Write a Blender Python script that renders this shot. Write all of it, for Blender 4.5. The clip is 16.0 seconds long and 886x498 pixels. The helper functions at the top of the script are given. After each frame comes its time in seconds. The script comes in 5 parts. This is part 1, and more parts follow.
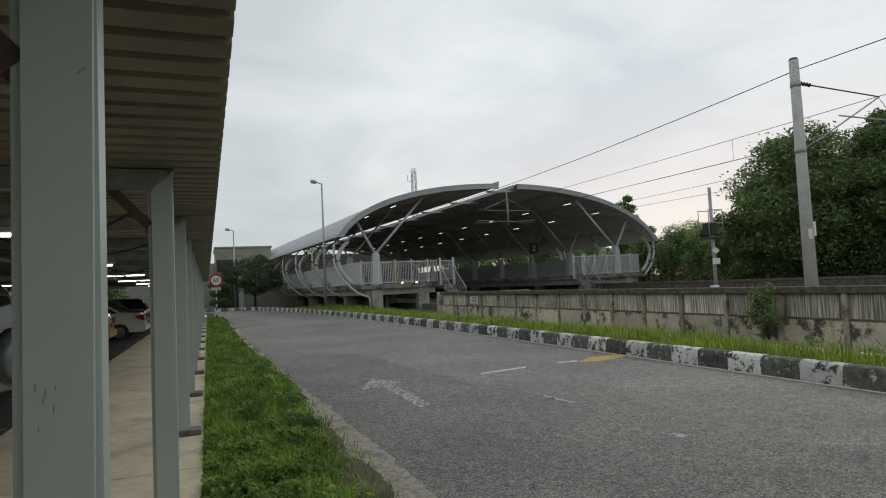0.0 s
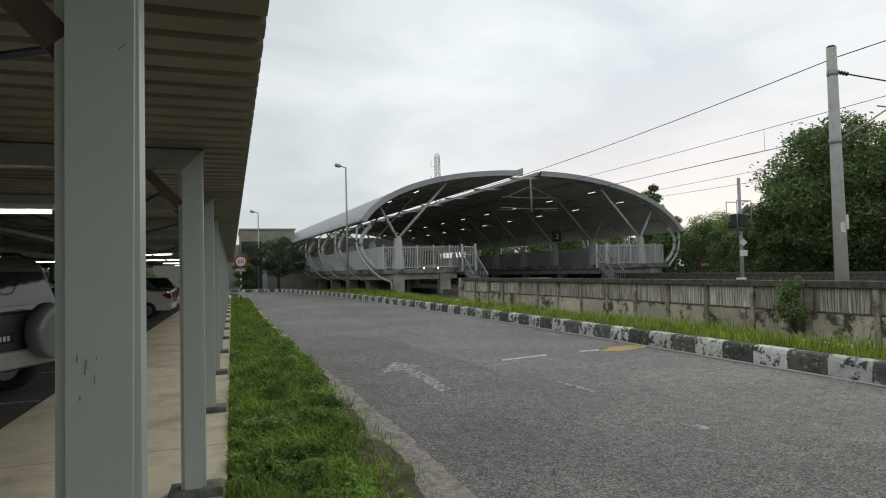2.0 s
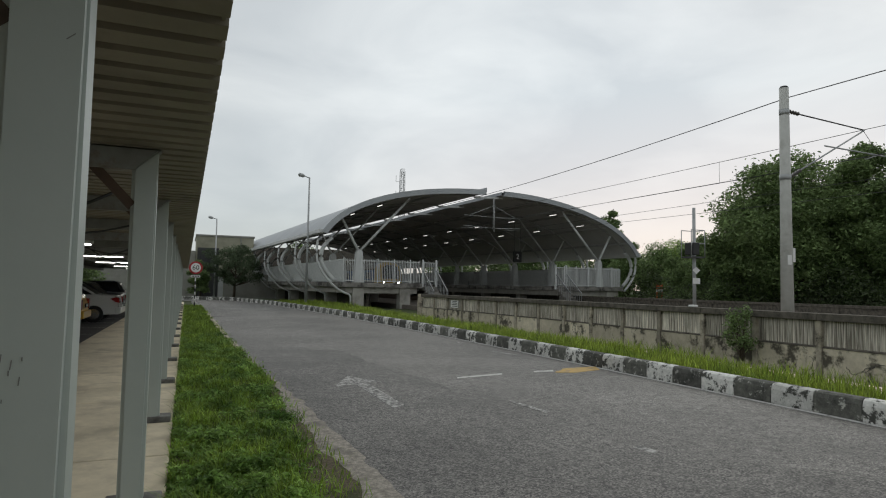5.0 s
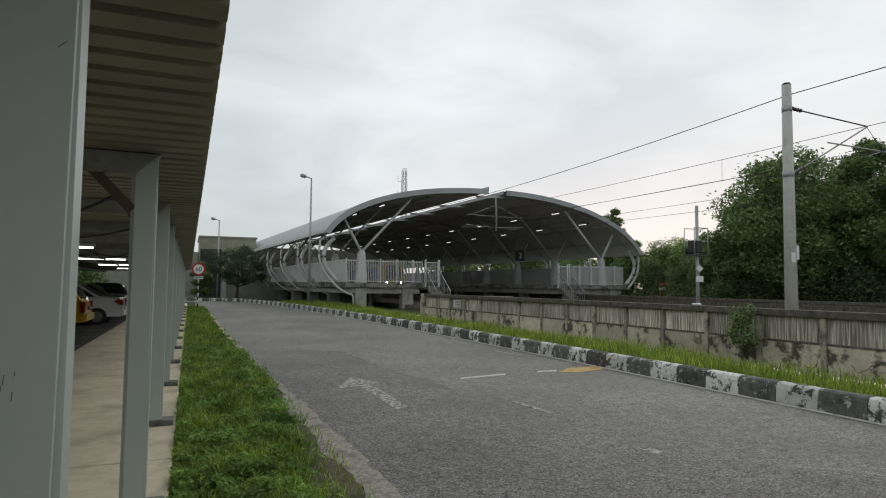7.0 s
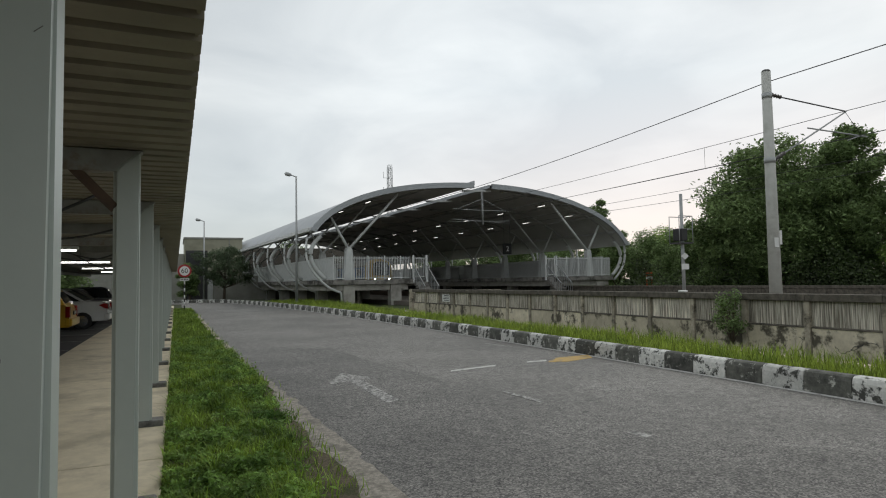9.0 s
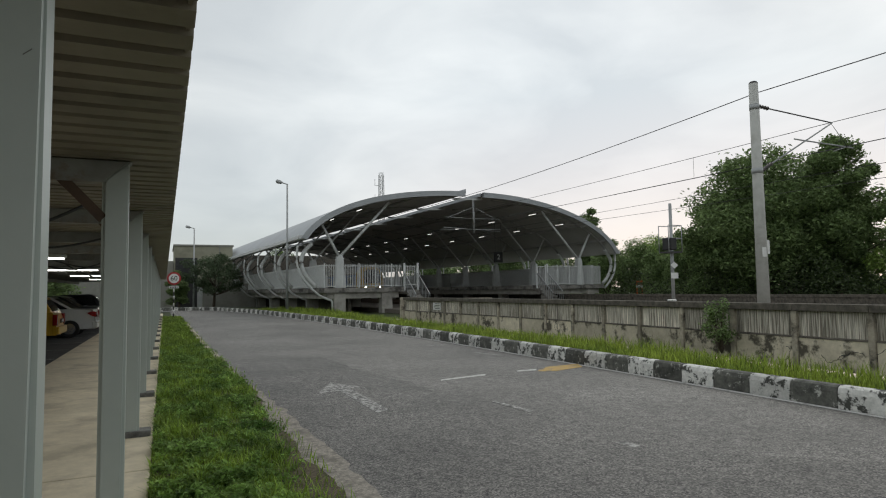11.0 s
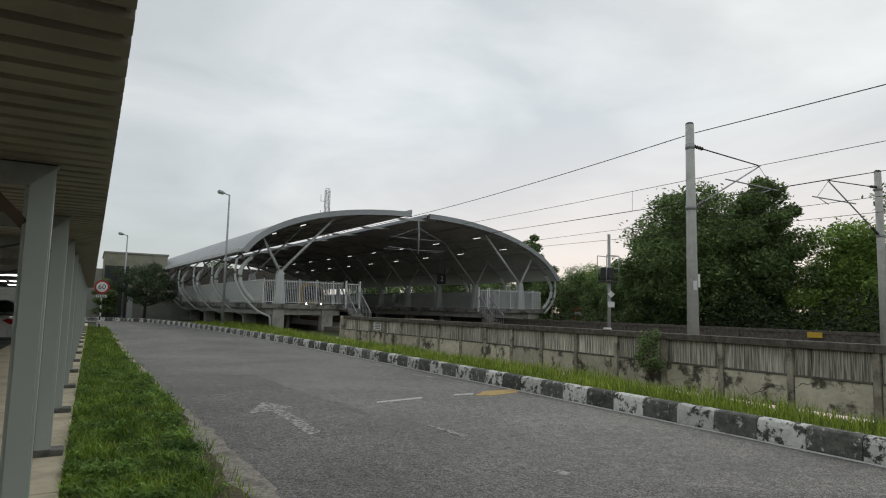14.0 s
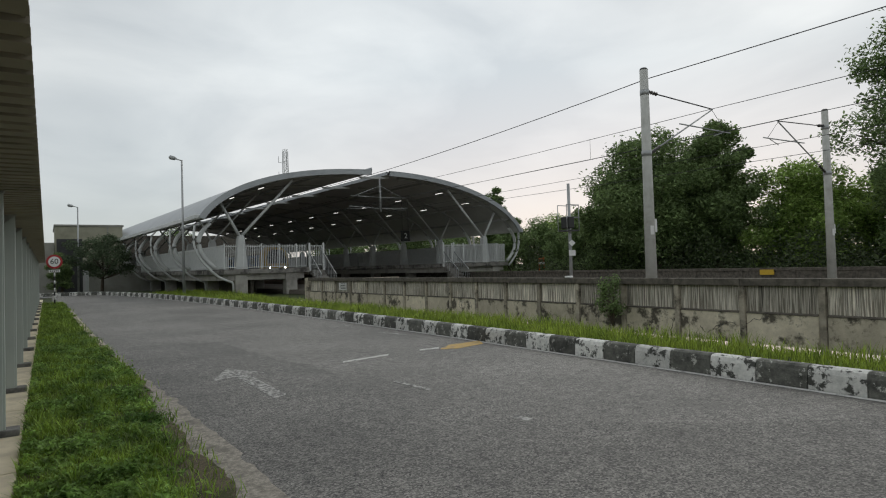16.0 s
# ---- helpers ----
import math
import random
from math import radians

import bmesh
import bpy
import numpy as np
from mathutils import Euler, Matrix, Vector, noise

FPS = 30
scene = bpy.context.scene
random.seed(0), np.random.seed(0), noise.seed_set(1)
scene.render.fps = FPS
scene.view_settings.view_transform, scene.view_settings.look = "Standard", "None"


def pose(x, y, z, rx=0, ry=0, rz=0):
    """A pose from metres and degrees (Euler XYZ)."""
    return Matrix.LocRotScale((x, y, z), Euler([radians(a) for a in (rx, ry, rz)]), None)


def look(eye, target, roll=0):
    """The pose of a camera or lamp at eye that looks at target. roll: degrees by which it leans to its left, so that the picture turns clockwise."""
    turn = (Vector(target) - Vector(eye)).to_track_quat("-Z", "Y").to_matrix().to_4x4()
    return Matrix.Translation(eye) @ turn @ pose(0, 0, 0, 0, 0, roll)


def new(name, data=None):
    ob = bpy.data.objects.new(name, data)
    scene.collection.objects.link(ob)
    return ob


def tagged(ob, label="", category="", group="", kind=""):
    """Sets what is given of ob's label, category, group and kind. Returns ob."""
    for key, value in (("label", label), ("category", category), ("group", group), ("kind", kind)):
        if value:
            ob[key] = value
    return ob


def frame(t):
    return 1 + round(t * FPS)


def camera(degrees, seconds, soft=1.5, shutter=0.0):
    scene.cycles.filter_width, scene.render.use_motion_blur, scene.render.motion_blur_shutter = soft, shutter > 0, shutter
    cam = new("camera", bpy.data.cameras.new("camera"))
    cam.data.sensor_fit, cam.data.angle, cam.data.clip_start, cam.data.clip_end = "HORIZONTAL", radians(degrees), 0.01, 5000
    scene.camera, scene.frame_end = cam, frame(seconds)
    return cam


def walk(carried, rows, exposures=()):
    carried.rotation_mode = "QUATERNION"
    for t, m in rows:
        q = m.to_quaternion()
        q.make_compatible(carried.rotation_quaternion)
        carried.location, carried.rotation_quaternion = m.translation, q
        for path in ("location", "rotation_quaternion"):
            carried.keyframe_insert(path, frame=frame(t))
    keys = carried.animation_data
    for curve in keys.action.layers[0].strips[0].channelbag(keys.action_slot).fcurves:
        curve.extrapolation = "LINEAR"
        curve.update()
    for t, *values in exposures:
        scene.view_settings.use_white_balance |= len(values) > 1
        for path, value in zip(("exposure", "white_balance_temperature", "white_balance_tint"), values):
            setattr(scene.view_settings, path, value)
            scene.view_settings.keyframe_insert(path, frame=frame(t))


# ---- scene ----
cam = camera(72.0, 16.0, soft=1.1)

PATH = [
    (0, (0.07, -1.938, 1.496), (0.794, -0.077, 1.609), -2.7),
    (0.5, (0.068, -1.935, 1.501), (0.828, -0.088, 1.6), -1.2),
    (1, (0.062, -1.927, 1.494), (0.798, -0.07, 1.579), -1.1),
    (1.5, (0.05, -1.934, 1.49), (0.735, -0.057, 1.591), -2.0),
    (2, (0.047, -1.923, 1.488), (0.703, -0.035, 1.558), -1.4),
    (2.5, (0.048, -1.932, 1.496), (0.723, -0.053, 1.619), -0.7),
    (3, (0.049, -1.929, 1.503), (0.714, -0.051, 1.677), -2.6),
    (3.5, (0.037, -1.935, 1.497), (0.703, -0.056, 1.659), -0.6),
    (4, (0.052, -1.951, 1.497), (0.772, -0.093, 1.663), 1.3),
    (4.5, (0.063, -1.936, 1.479), (0.833, -0.094, 1.602), 1.1),
    (7, (0.083, -1.903, 1.501), (0.848, -0.059, 1.621), 0.6),
    (7.5, (0.071, -1.894, 1.495), (0.803, -0.035, 1.576), 0.9),
    (8, (0.071, -1.911, 1.49), (0.807, -0.055, 1.594), 0.2),
    (8.5, (0.068, -1.896, 1.488), (0.846, -0.058, 1.609), 0.7),
    (9, (0.085, -1.91, 1.464), (0.888, -0.082, 1.569), -1.0),
    (11.5, (0.095, -1.946, 1.492), (0.937, -0.137, 1.625), -0.8),
    (12, (0.106, -1.951, 1.495), (0.975, -0.153, 1.601), -0.8),
    (12.5, (0.104, -1.951, 1.498), (1.004, -0.168, 1.604), -1.1),
    (13, (0.113, -1.95, 1.49), (1.015, -0.166, 1.536), -0.7),
    (13.5, (0.126, -1.887, 1.514), (1.096, -0.145, 1.66), 0.6),
    (14, (0.114, -1.952, 1.51), (1.102, -0.224, 1.707), 1.3),
    (14.5, (0.127, -1.967, 1.502), (1.126, -0.238, 1.62), -0.2),
    (15, (0.143, -1.982, 1.511), (1.193, -0.289, 1.688), 0.8),
    (15.5, (0.169, -1.99, 1.512), (1.228, -0.301, 1.665), 0.1),
    (16, (0.204, -1.967, 1.513), (1.295, -0.292, 1.566), -1.7),
]
walk(cam, [(t, look(eye, target, roll)) for t, eye, target, roll in PATH],
     exposures=[(0, -0.10), (2, 0.04), (3, -0.08), (4.5, -0.13), (7, -0.01), (8, -0.06), (9, 0.0), (12.5, -0.06), (13.5, 0.02), (14.2, -0.18), (15, -0.14), (16, -0.12)])

# ---- light ----
world = bpy.data.worlds.new("overcast_evening")
scene.world = world
world.use_nodes = True
wn, wl = world.node_tree.nodes, world.node_tree.links
wn.clear()
w_out = wn.new("ShaderNodeOutputWorld")
w_add = wn.new("ShaderNodeAddShader")
w_sky = wn.new("ShaderNodeTexSky")
w_sky.sky_type, w_sky.sun_disc = "NISHITA", False
w_sky.sun_elevation, w_sky.sun_rotation = radians(38), radians(62)
w_bg = wn.new("ShaderNodeBackground")
w_bg.inputs["Strength"].default_value = 0.02
w_cloud = wn.new("ShaderNodeBackground")
w_cloud.inputs["Strength"].default_value = 0.88
w_co = wn.new("ShaderNodeTexCoord")
w_map = wn.new("ShaderNodeMapping")
w_map.inputs["Scale"].default_value = (1.0, 1.0, 2.6)
w_noise = wn.new("ShaderNodeTexNoise")
w_noise.inputs["Scale"].default_value, w_noise.inputs["Detail"].default_value = 2.3, 7.0
w_noise.inputs["Distortion"].default_value = 0.5
w_ramp = wn.new("ShaderNodeValToRGB")
w_ramp.color_ramp.elements[0].position, w_ramp.color_ramp.elements[0].color = 0.34, (0.565, 0.60, 0.605, 1)
w_ramp.color_ramp.elements[1].position, w_ramp.color_ramp.elements[1].color = 0.66, (0.84, 0.865, 0.845, 1)
w_sep = wn.new("ShaderNodeSeparateXYZ")
w_low = wn.new("ShaderNodeMapRange")
w_low.inputs[1].default_value, w_low.inputs[2].default_value, w_low.inputs[3].default_value, w_low.inputs[4].default_value = 0.0, 0.30, 1.0, 0.0
w_warm = wn.new("ShaderNodeMix")
w_warm.data_type = "RGBA"
w_dot = wn.new("ShaderNodeVectorMath")
w_dot.operation = "DOT_PRODUCT"
w_dot.inputs[1].default_value = (0.80, 0.60, 0.08)
w_side = wn.new("ShaderNodeMapRange")
w_side.inputs[1].default_value, w_side.inputs[2].default_value, w_side.inputs[3].default_value, w_side.inputs[4].default_value = 0.72, 1.0, 0.0, 0.75
w_mul = wn.new("ShaderNodeMath")
w_mul.operation = "MULTIPLY"
wl.new(w_co.outputs["Generated"], w_map.inputs[0])
wl.new(w_map.outputs[0], w_noise.inputs["Vector"])
wl.new(w_noise.outputs[0], w_ramp.inputs[0])
wl.new(w_co.outputs["Generated"], w_sep.inputs[0])
wl.new(w_co.outputs["Generated"], w_dot.inputs[0])
wl.new(w_sep.outputs[2], w_low.inputs[0])
wl.new(w_dot.outputs["Value"], w_side.inputs[0])
wl.new(w_low.outputs[0], w_mul.inputs[0])
wl.new(w_side.outputs[0], w_mul.inputs[1])
wl.new(w_mul.outputs[0], w_warm.inputs[0])
wl.new(w_ramp.outputs[0], w_warm.inputs[6])
w_warm.inputs[7].default_value = (0.95, 0.74, 0.66, 1)
w_thin = wn.new("ShaderNodeVectorMath")
w_thin.operation = "DOT_PRODUCT"
w_thin.inputs[1].default_value = (0.56, 0.74, 0.37)
w_gain = wn.new("ShaderNodeMapRange")
w_gain.inputs[1].default_value, w_gain.inputs[2].default_value, w_gain.inputs[3].default_value, w_gain.inputs[4].default_value = 0.84, 1.0, 0.97, 1.20
w_lift = wn.new("ShaderNodeVectorMath")
w_lift.operation = "SCALE"
wl.new(w_co.outputs["Generated"], w_thin.inputs[0])
wl.new(w_thin.outputs["Value"], w_gain.inputs[0])
wl.new(w_warm.outputs[2], w_lift.inputs[0])
wl.new(w_gain.outputs[0], w_lift.inputs["Scale"])
wl.new(w_lift.outputs[0], w_cloud.inputs[0])
wl.new(w_sky.outputs[0], w_bg.inputs[0])
wl.new(w_bg.outputs[0], w_add.inputs[0])
wl.new(w_cloud.outputs[0], w_add.inputs[1])
wl.new(w_add.outputs[0], w_out.inputs[0])

sun_data = bpy.data.lights.new("sun", "SUN")
sun_data.energy, sun_data.angle, sun_data.color = 0.5, radians(30), (1.0, 0.95, 0.88)
sun = new("sun", sun_data)
sun.matrix_world = look((30, 20, 35), (0, 0, 0))
scene.view_settings.exposure = 0.0


# ---- materials ----
def mat(name, a, b=None, scale=6.0, rough=0.7, metal=0.0, bump=0.0, bump_scale=60.0, stain=None, stain_scale=1.2, stain_at=(0.5, 0.7), stretch=(1, 1, 1), vary=0.0, spec=0.5, island=False, ramp=(0.32, 0.68), fine=0.65):
    """A surface: grain between a and b, stains of a shape of their own, fine relief."""
    m = bpy.data.materials.new(name)
    m.use_nodes = True
    n, l = m.node_tree.nodes, m.node_tree.links
    s = n["Principled BSDF"]
    s.inputs["Roughness"].default_value, s.inputs["Metallic"].default_value = rough, metal
    s.inputs["Specular IOR Level"].default_value = spec
    b = b or tuple(0.8 * v for v in a)
    co = n.new("ShaderNodeTexCoord")
    mp = n.new("ShaderNodeMapping")
    mp.inputs["Scale"].default_value = stretch
    geo = n.new("ShaderNodeNewGeometry")
    l.new(geo.outputs["Position"], mp.inputs[0])
    grain = n.new("ShaderNodeTexNoise")
    grain.inputs["Scale"].default_value, grain.inputs["Detail"].default_value = scale, 8.0
    grain.inputs["Roughness"].default_value = fine
    l.new(mp.outputs[0], grain.inputs["Vector"])
    gr = n.new("ShaderNodeValToRGB")
    gr.color_ramp.elements[0].position, gr.color_ramp.elements[0].color = ramp[0], (*b, 1)
    gr.color_ramp.elements[1].position, gr.color_ramp.elements[1].color = ramp[1], (*a, 1)
    l.new(grain.outputs[0], gr.inputs[0])
    out = gr.outputs[0]
    if stain:
        st = n.new("ShaderNodeTexNoise")
        st.inputs["Scale"].default_value, st.inputs["Detail"].default_value = stain_scale, 9.0
        st.inputs["Roughness"].default_value = 0.7
        l.new(mp.outputs[0], st.inputs["Vector"])
        rg = n.new("ShaderNodeMapRange")
        rg.inputs[1].default_value, rg.inputs[2].default_value = stain_at
        l.new(st.outputs[0], rg.inputs[0])
        mx = n.new("ShaderNodeMix")
        mx.data_type = "RGBA"
        l.new(rg.outputs[0], mx.inputs[0])
        l.new(out, mx.inputs[6])
        mx.inputs[7].default_value = (*stain, 1)
        out = mx.outputs[2]
    if vary:
        hs = n.new("ShaderNodeHueSaturation")
        vr = n.new("ShaderNodeMapRange")
        vr.inputs[3].default_value, vr.inputs[4].default_value = 1 - vary, 1 + vary
        if island:
            l.new(geo.outputs["Random Per Island"], vr.inputs[0])
        else:
            oi = n.new("ShaderNodeObjectInfo")
            l.new(oi.outputs["Random"], vr.inputs[0])
        l.new(vr.outputs[0], hs.inputs["Value"])
        l.new(out, hs.inputs["Color"])
        out = hs.outputs[0]
    l.new(out, s.inputs["Base Color"])
    if bump:
        bn = n.new("ShaderNodeTexNoise")
        bn.inputs["Scale"].default_value, bn.inputs["Detail"].default_value = bump_scale, 4.0
        l.new(mp.outputs[0], bn.inputs["Vector"])
        bp = n.new("ShaderNodeBump")
        bp.inputs["Strength"].default_value, bp.inputs["Distance"].default_value = bump, 0.01
        l.new(bn.outputs[0], bp.inputs["Height"])
        l.new(bp.outputs[0], s.inputs["Normal"])
    return m


def glow(name, colour, strength):
    m = bpy.data.materials.new(name)
    m.use_nodes = True
    s = m.node_tree.nodes["Principled BSDF"]
    s.inputs["Base Color"].default_value = (*colour, 1)
    s.inputs["Emission Color"].default_value = (*colour, 1)
    s.inputs["Emission Strength"].default_value = strength
    return m


def leaf_mat(name, a, b):
    """Leaves that differ one by one and let a little light through."""
    m = mat(name, a, b, scale=1.6, rough=0.55, vary=0.55, island=True, spec=0.25)
    s = m.node_tree.nodes["Principled BSDF"]
    n, l = m.node_tree.nodes, m.node_tree.links
    tr, mx = n.new("ShaderNodeBsdfTranslucent"), n.new("ShaderNodeMixShader")
    mx.inputs[0].default_value = 0.38
    l.new(s.inputs["Base Color"].links[0].from_socket, tr.inputs["Color"])
    l.new(s.outputs[0], mx.inputs[1])
    l.new(tr.outputs[0], mx.inputs[2])
    l.new(mx.outputs[0], n["Material Output"].inputs["Surface"])
    return m


def chip_mat(name, lo, hi, cell, worn, worn_scale, tint=(1.0, 0.955, 0.875)):
    """Asphalt: stone chips that differ one by one, mottled and worn at larger scales."""
    m = bpy.data.materials.new(name)
    m.use_nodes = True
    n, l = m.node_tree.nodes, m.node_tree.links
    p = n["Principled BSDF"]
    p.inputs["Roughness"].default_value, p.inputs["Specular IOR Level"].default_value = 0.66, 0.5
    geo = n.new("ShaderNodeNewGeometry")
    v = n.new("ShaderNodeTexVoronoi")
    v.inputs["Scale"].default_value = cell
    l.new(geo.outputs["Position"], v.inputs["Vector"])
    sep = n.new("ShaderNodeSeparateColor")
    l.new(v.outputs["Color"], sep.inputs[0])
    chip = n.new("ShaderNodeMapRange")
    chip.inputs[3].default_value, chip.inputs[4].default_value = 0.0, 1.0
    pw = n.new("ShaderNodeMath")
    pw.operation = "POWER"
    pw.inputs[1].default_value = 1.7
    l.new(sep.outputs[0], pw.inputs[0])
    mott = n.new("ShaderNodeTexNoise")
    mott.inputs["Scale"].default_value, mott.inputs["Detail"].default_value, mott.inputs["Roughness"].default_value = 7.0, 9.0, 0.75
    l.new(geo.outputs["Position"], mott.inputs["Vector"])
    big = n.new("ShaderNodeTexNoise")
    big.inputs["Scale"].default_value, big.inputs["Detail"].default_value, big.inputs["Roughness"].default_value = worn_scale, 6.0, 0.6
    l.new(geo.outputs["Position"], big.inputs["Vector"])
    add = n.new("ShaderNodeMath")
    add.operation = "MULTIPLY_ADD"
    add.inputs[1].default_value = 0.62
    l.new(pw.outputs[0], add.inputs[0])
    mr = n.new("ShaderNodeMapRange")
    mr.inputs[1].default_value, mr.inputs[2].default_value, mr.inputs[3].default_value, mr.inputs[4].default_value = 0.3, 0.7, -0.04, 0.26
    l.new(mott.outputs[0], mr.inputs[0])
    l.new(mr.outputs[0], add.inputs[2])
    ramp = n.new("ShaderNodeMix")
    ramp.data_type = "RGBA"
    ramp.inputs[6].default_value = (*[lo * t for t in tint], 1)
    ramp.inputs[7].default_value = (*[hi * t for t in tint], 1)
    l.new(add.outputs[0], ramp.inputs[0])
    bm_ = n.new("ShaderNodeMapRange")
    bm_.inputs[1].default_value, bm_.inputs[2].default_value, bm_.inputs[3].default_value, bm_.inputs[4].default_value = 0.36, 0.64, worn, 1.12
    l.new(big.outputs[0], bm_.inputs[0])
    mul = n.new("ShaderNodeVectorMath")
    mul.operation = "SCALE"
    l.new(ramp.outputs[2], mul.inputs[0])
    l.new(bm_.outputs[0], mul.inputs["Scale"])
    l.new(mul.outputs[0], p.inputs["Base Color"])
    bp = n.new("ShaderNodeBump")
    bp.inputs["Strength"].default_value, bp.inputs["Distance"].default_value = 0.55, 0.008
    l.new(sep.outputs[0], bp.inputs["Height"])
    l.new(bp.outputs[0], p.inputs["Normal"])
    return m


M_dust = mat("dusty_edge", (0.46, 0.42, 0.36), (0.16, 0.148, 0.125), scale=22, rough=0.95, bump=0.4, bump_scale=90, stain=(0.14, 0.13, 0.112), stain_scale=4.0, stain_at=(0.48, 0.66), ramp=(0.38, 0.66), fine=0.8)
M_asphalt = chip_mat("asphalt", 0.0, 0.51, 95, 0.70, 0.33)
M_asphalt_old = chip_mat("older_asphalt", 0.0, 0.40, 75, 0.70, 0.5)
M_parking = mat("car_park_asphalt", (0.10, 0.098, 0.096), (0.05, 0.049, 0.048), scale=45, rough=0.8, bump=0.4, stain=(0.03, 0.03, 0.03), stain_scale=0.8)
M_slab = mat("path_concrete", (0.70, 0.625, 0.46), (0.57, 0.51, 0.375), scale=7, rough=0.85, bump=0.2, bump_scale=120, stain=(0.34, 0.30, 0.225), stain_scale=1.1, stain_at=(0.50, 0.74), vary=0.06)
M_plinth = mat("plinth_mortar", (0.24, 0.235, 0.22), (0.12, 0.118, 0.11), scale=14, rough=0.9, bump=0.5, stain=(0.05, 0.05, 0.047), stain_scale=5)
M_post = mat("grey_paint", (0.44, 0.478, 0.445), (0.40, 0.44, 0.41), scale=2.4, rough=0.38, bump=0.04, bump_scale=40, stain=(0.27, 0.29, 0.265), stain_scale=4.5, stain_at=(0.66, 0.80))
M_beam = mat("beam_paint", (0.30, 0.31, 0.29), (0.20, 0.20, 0.185), scale=4, rough=0.5, stain=(0.16, 0.085, 0.05), stain_scale=2.2, stain_at=(0.55, 0.7))
M_rusty = mat("rusty_brown_paint", (0.12, 0.075, 0.05), (0.06, 0.045, 0.036), scale=5, rough=0.8, stain=(0.16, 0.07, 0.035), stain_scale=4)
M_sheet = mat("roof_sheet", (0.27, 0.24, 0.18), (0.20, 0.178, 0.135), scale=2.2, rough=0.5, stain=(0.12, 0.104, 0.078), stain_scale=0.9)
M_soil = mat("soil", (0.16, 0.125, 0.09), (0.075, 0.06, 0.04), scale=9, rough=1.0, bump=0.8, bump_scale=30)
M_dirt = mat("dirt_with_moss", (0.17, 0.135, 0.09), (0.04, 0.036, 0.02), scale=26, rough=1.0, bump=0.8, bump_scale=60, stain=(0.045, 0.055, 0.018), stain_scale=5.5, stain_at=(0.52, 0.62), fine=0.8)
M_ground = mat("grass_ground", (0.06, 0.082, 0.022), (0.03, 0.038, 0.013), scale=5, rough=1.0, bump=0.6, bump_scale=24, stain=(0.075, 0.062, 0.04), stain_scale=0.7, stain_at=(0.58, 0.75))
M_grass = leaf_mat("grass_blades", (0.36, 0.51, 0.08), (0.04, 0.09, 0.015))
M_weed = leaf_mat("weed_leaves", (0.36, 0.54, 0.14), (0.04, 0.105, 0.02))
M_tall = leaf_mat("tall_grass_blades", (0.38, 0.47, 0.07), (0.09, 0.155, 0.024))
M_white_paint = mat("worn_white_paint", (0.70, 0.69, 0.65), (0.48, 0.48, 0.45), scale=18, rough=0.8, bump=0.5, stain=(0.055, 0.056, 0.048), stain_scale=6.5, stain_at=(0.51, 0.56), vary=0.15)
M_black_paint = mat("worn_black_paint", (0.15, 0.15, 0.13), (0.03, 0.031, 0.027), scale=7, rough=0.85, bump=0.7, stain=(0.42, 0.42, 0.38), stain_scale=10, stain_at=(0.565, 0.62), vary=0.35, fine=0.75)
M_line = mat("worn_road_paint", (0.64, 0.63, 0.60), (0.42, 0.415, 0.40), scale=30, rough=0.85, stain=(0.19, 0.187, 0.18), stain_scale=9, stain_at=(0.54, 0.64))
M_faint = mat("faded_road_paint", (0.56, 0.55, 0.52), (0.34, 0.335, 0.315), scale=40, rough=0.85, stain=(0.11, 0.107, 0.103), stain_scale=13, stain_at=(0.42, 0.56))
M_yellow_line = mat("worn_yellow_road_paint", (0.55, 0.36, 0.10), (0.42, 0.29, 0.11), scale=26, rough=0.85, stain=(0.22, 0.20, 0.17), stain_scale=8, stain_at=(0.5, 0.64))
M_wall = mat("weathered_concrete", (0.66, 0.585, 0.465), (0.30, 0.265, 0.21), scale=3.0, rough=0.9, bump=0.5, bump_scale=40, stain=(0.08, 0.07, 0.055), stain_scale=2.4, stain_at=(0.49, 0.64), vary=0.22, fine=0.75)
M_streak = mat("streaked_concrete", (0.82, 0.76, 0.65), (0.20, 0.178, 0.142), scale=8.5, rough=0.9, bump=0.4, bump_scale=30, stretch=(4.0, 4.0, 0.14), stain=(0.07, 0.062, 0.05), stain_scale=1.1, stain_at=(0.56, 0.66), vary=0.3, ramp=(0.42, 0.64), fine=0.6)
M_lower = mat("stained_lower_concrete", (0.70, 0.63, 0.49), (0.40, 0.355, 0.27), scale=2.2, rough=0.9, bump=0.5, bump_scale=40, stain=(0.09, 0.08, 0.06), stain_scale=1.7, stain_at=(0.52, 0.60), vary=0.2, fine=0.75)
M_wpost = mat("dark_post_concrete", (0.46, 0.41, 0.325), (0.20, 0.178, 0.14), scale=4, rough=0.9, bump=0.5, bump_scale=40, stain=(0.05, 0.045, 0.035), stain_scale=2.2, stain_at=(0.52, 0.66), vary=0.3)
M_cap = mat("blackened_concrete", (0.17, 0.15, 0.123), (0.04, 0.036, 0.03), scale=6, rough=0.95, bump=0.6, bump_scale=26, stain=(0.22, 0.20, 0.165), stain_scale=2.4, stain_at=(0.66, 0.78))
M_deck = mat("platform_concrete", (0.30, 0.285, 0.26), (0.18, 0.17, 0.155), scale=3, rough=0.9, bump=0.3, stain=(0.05, 0.046, 0.04), stain_scale=1.6, stain_at=(0.46, 0.6))
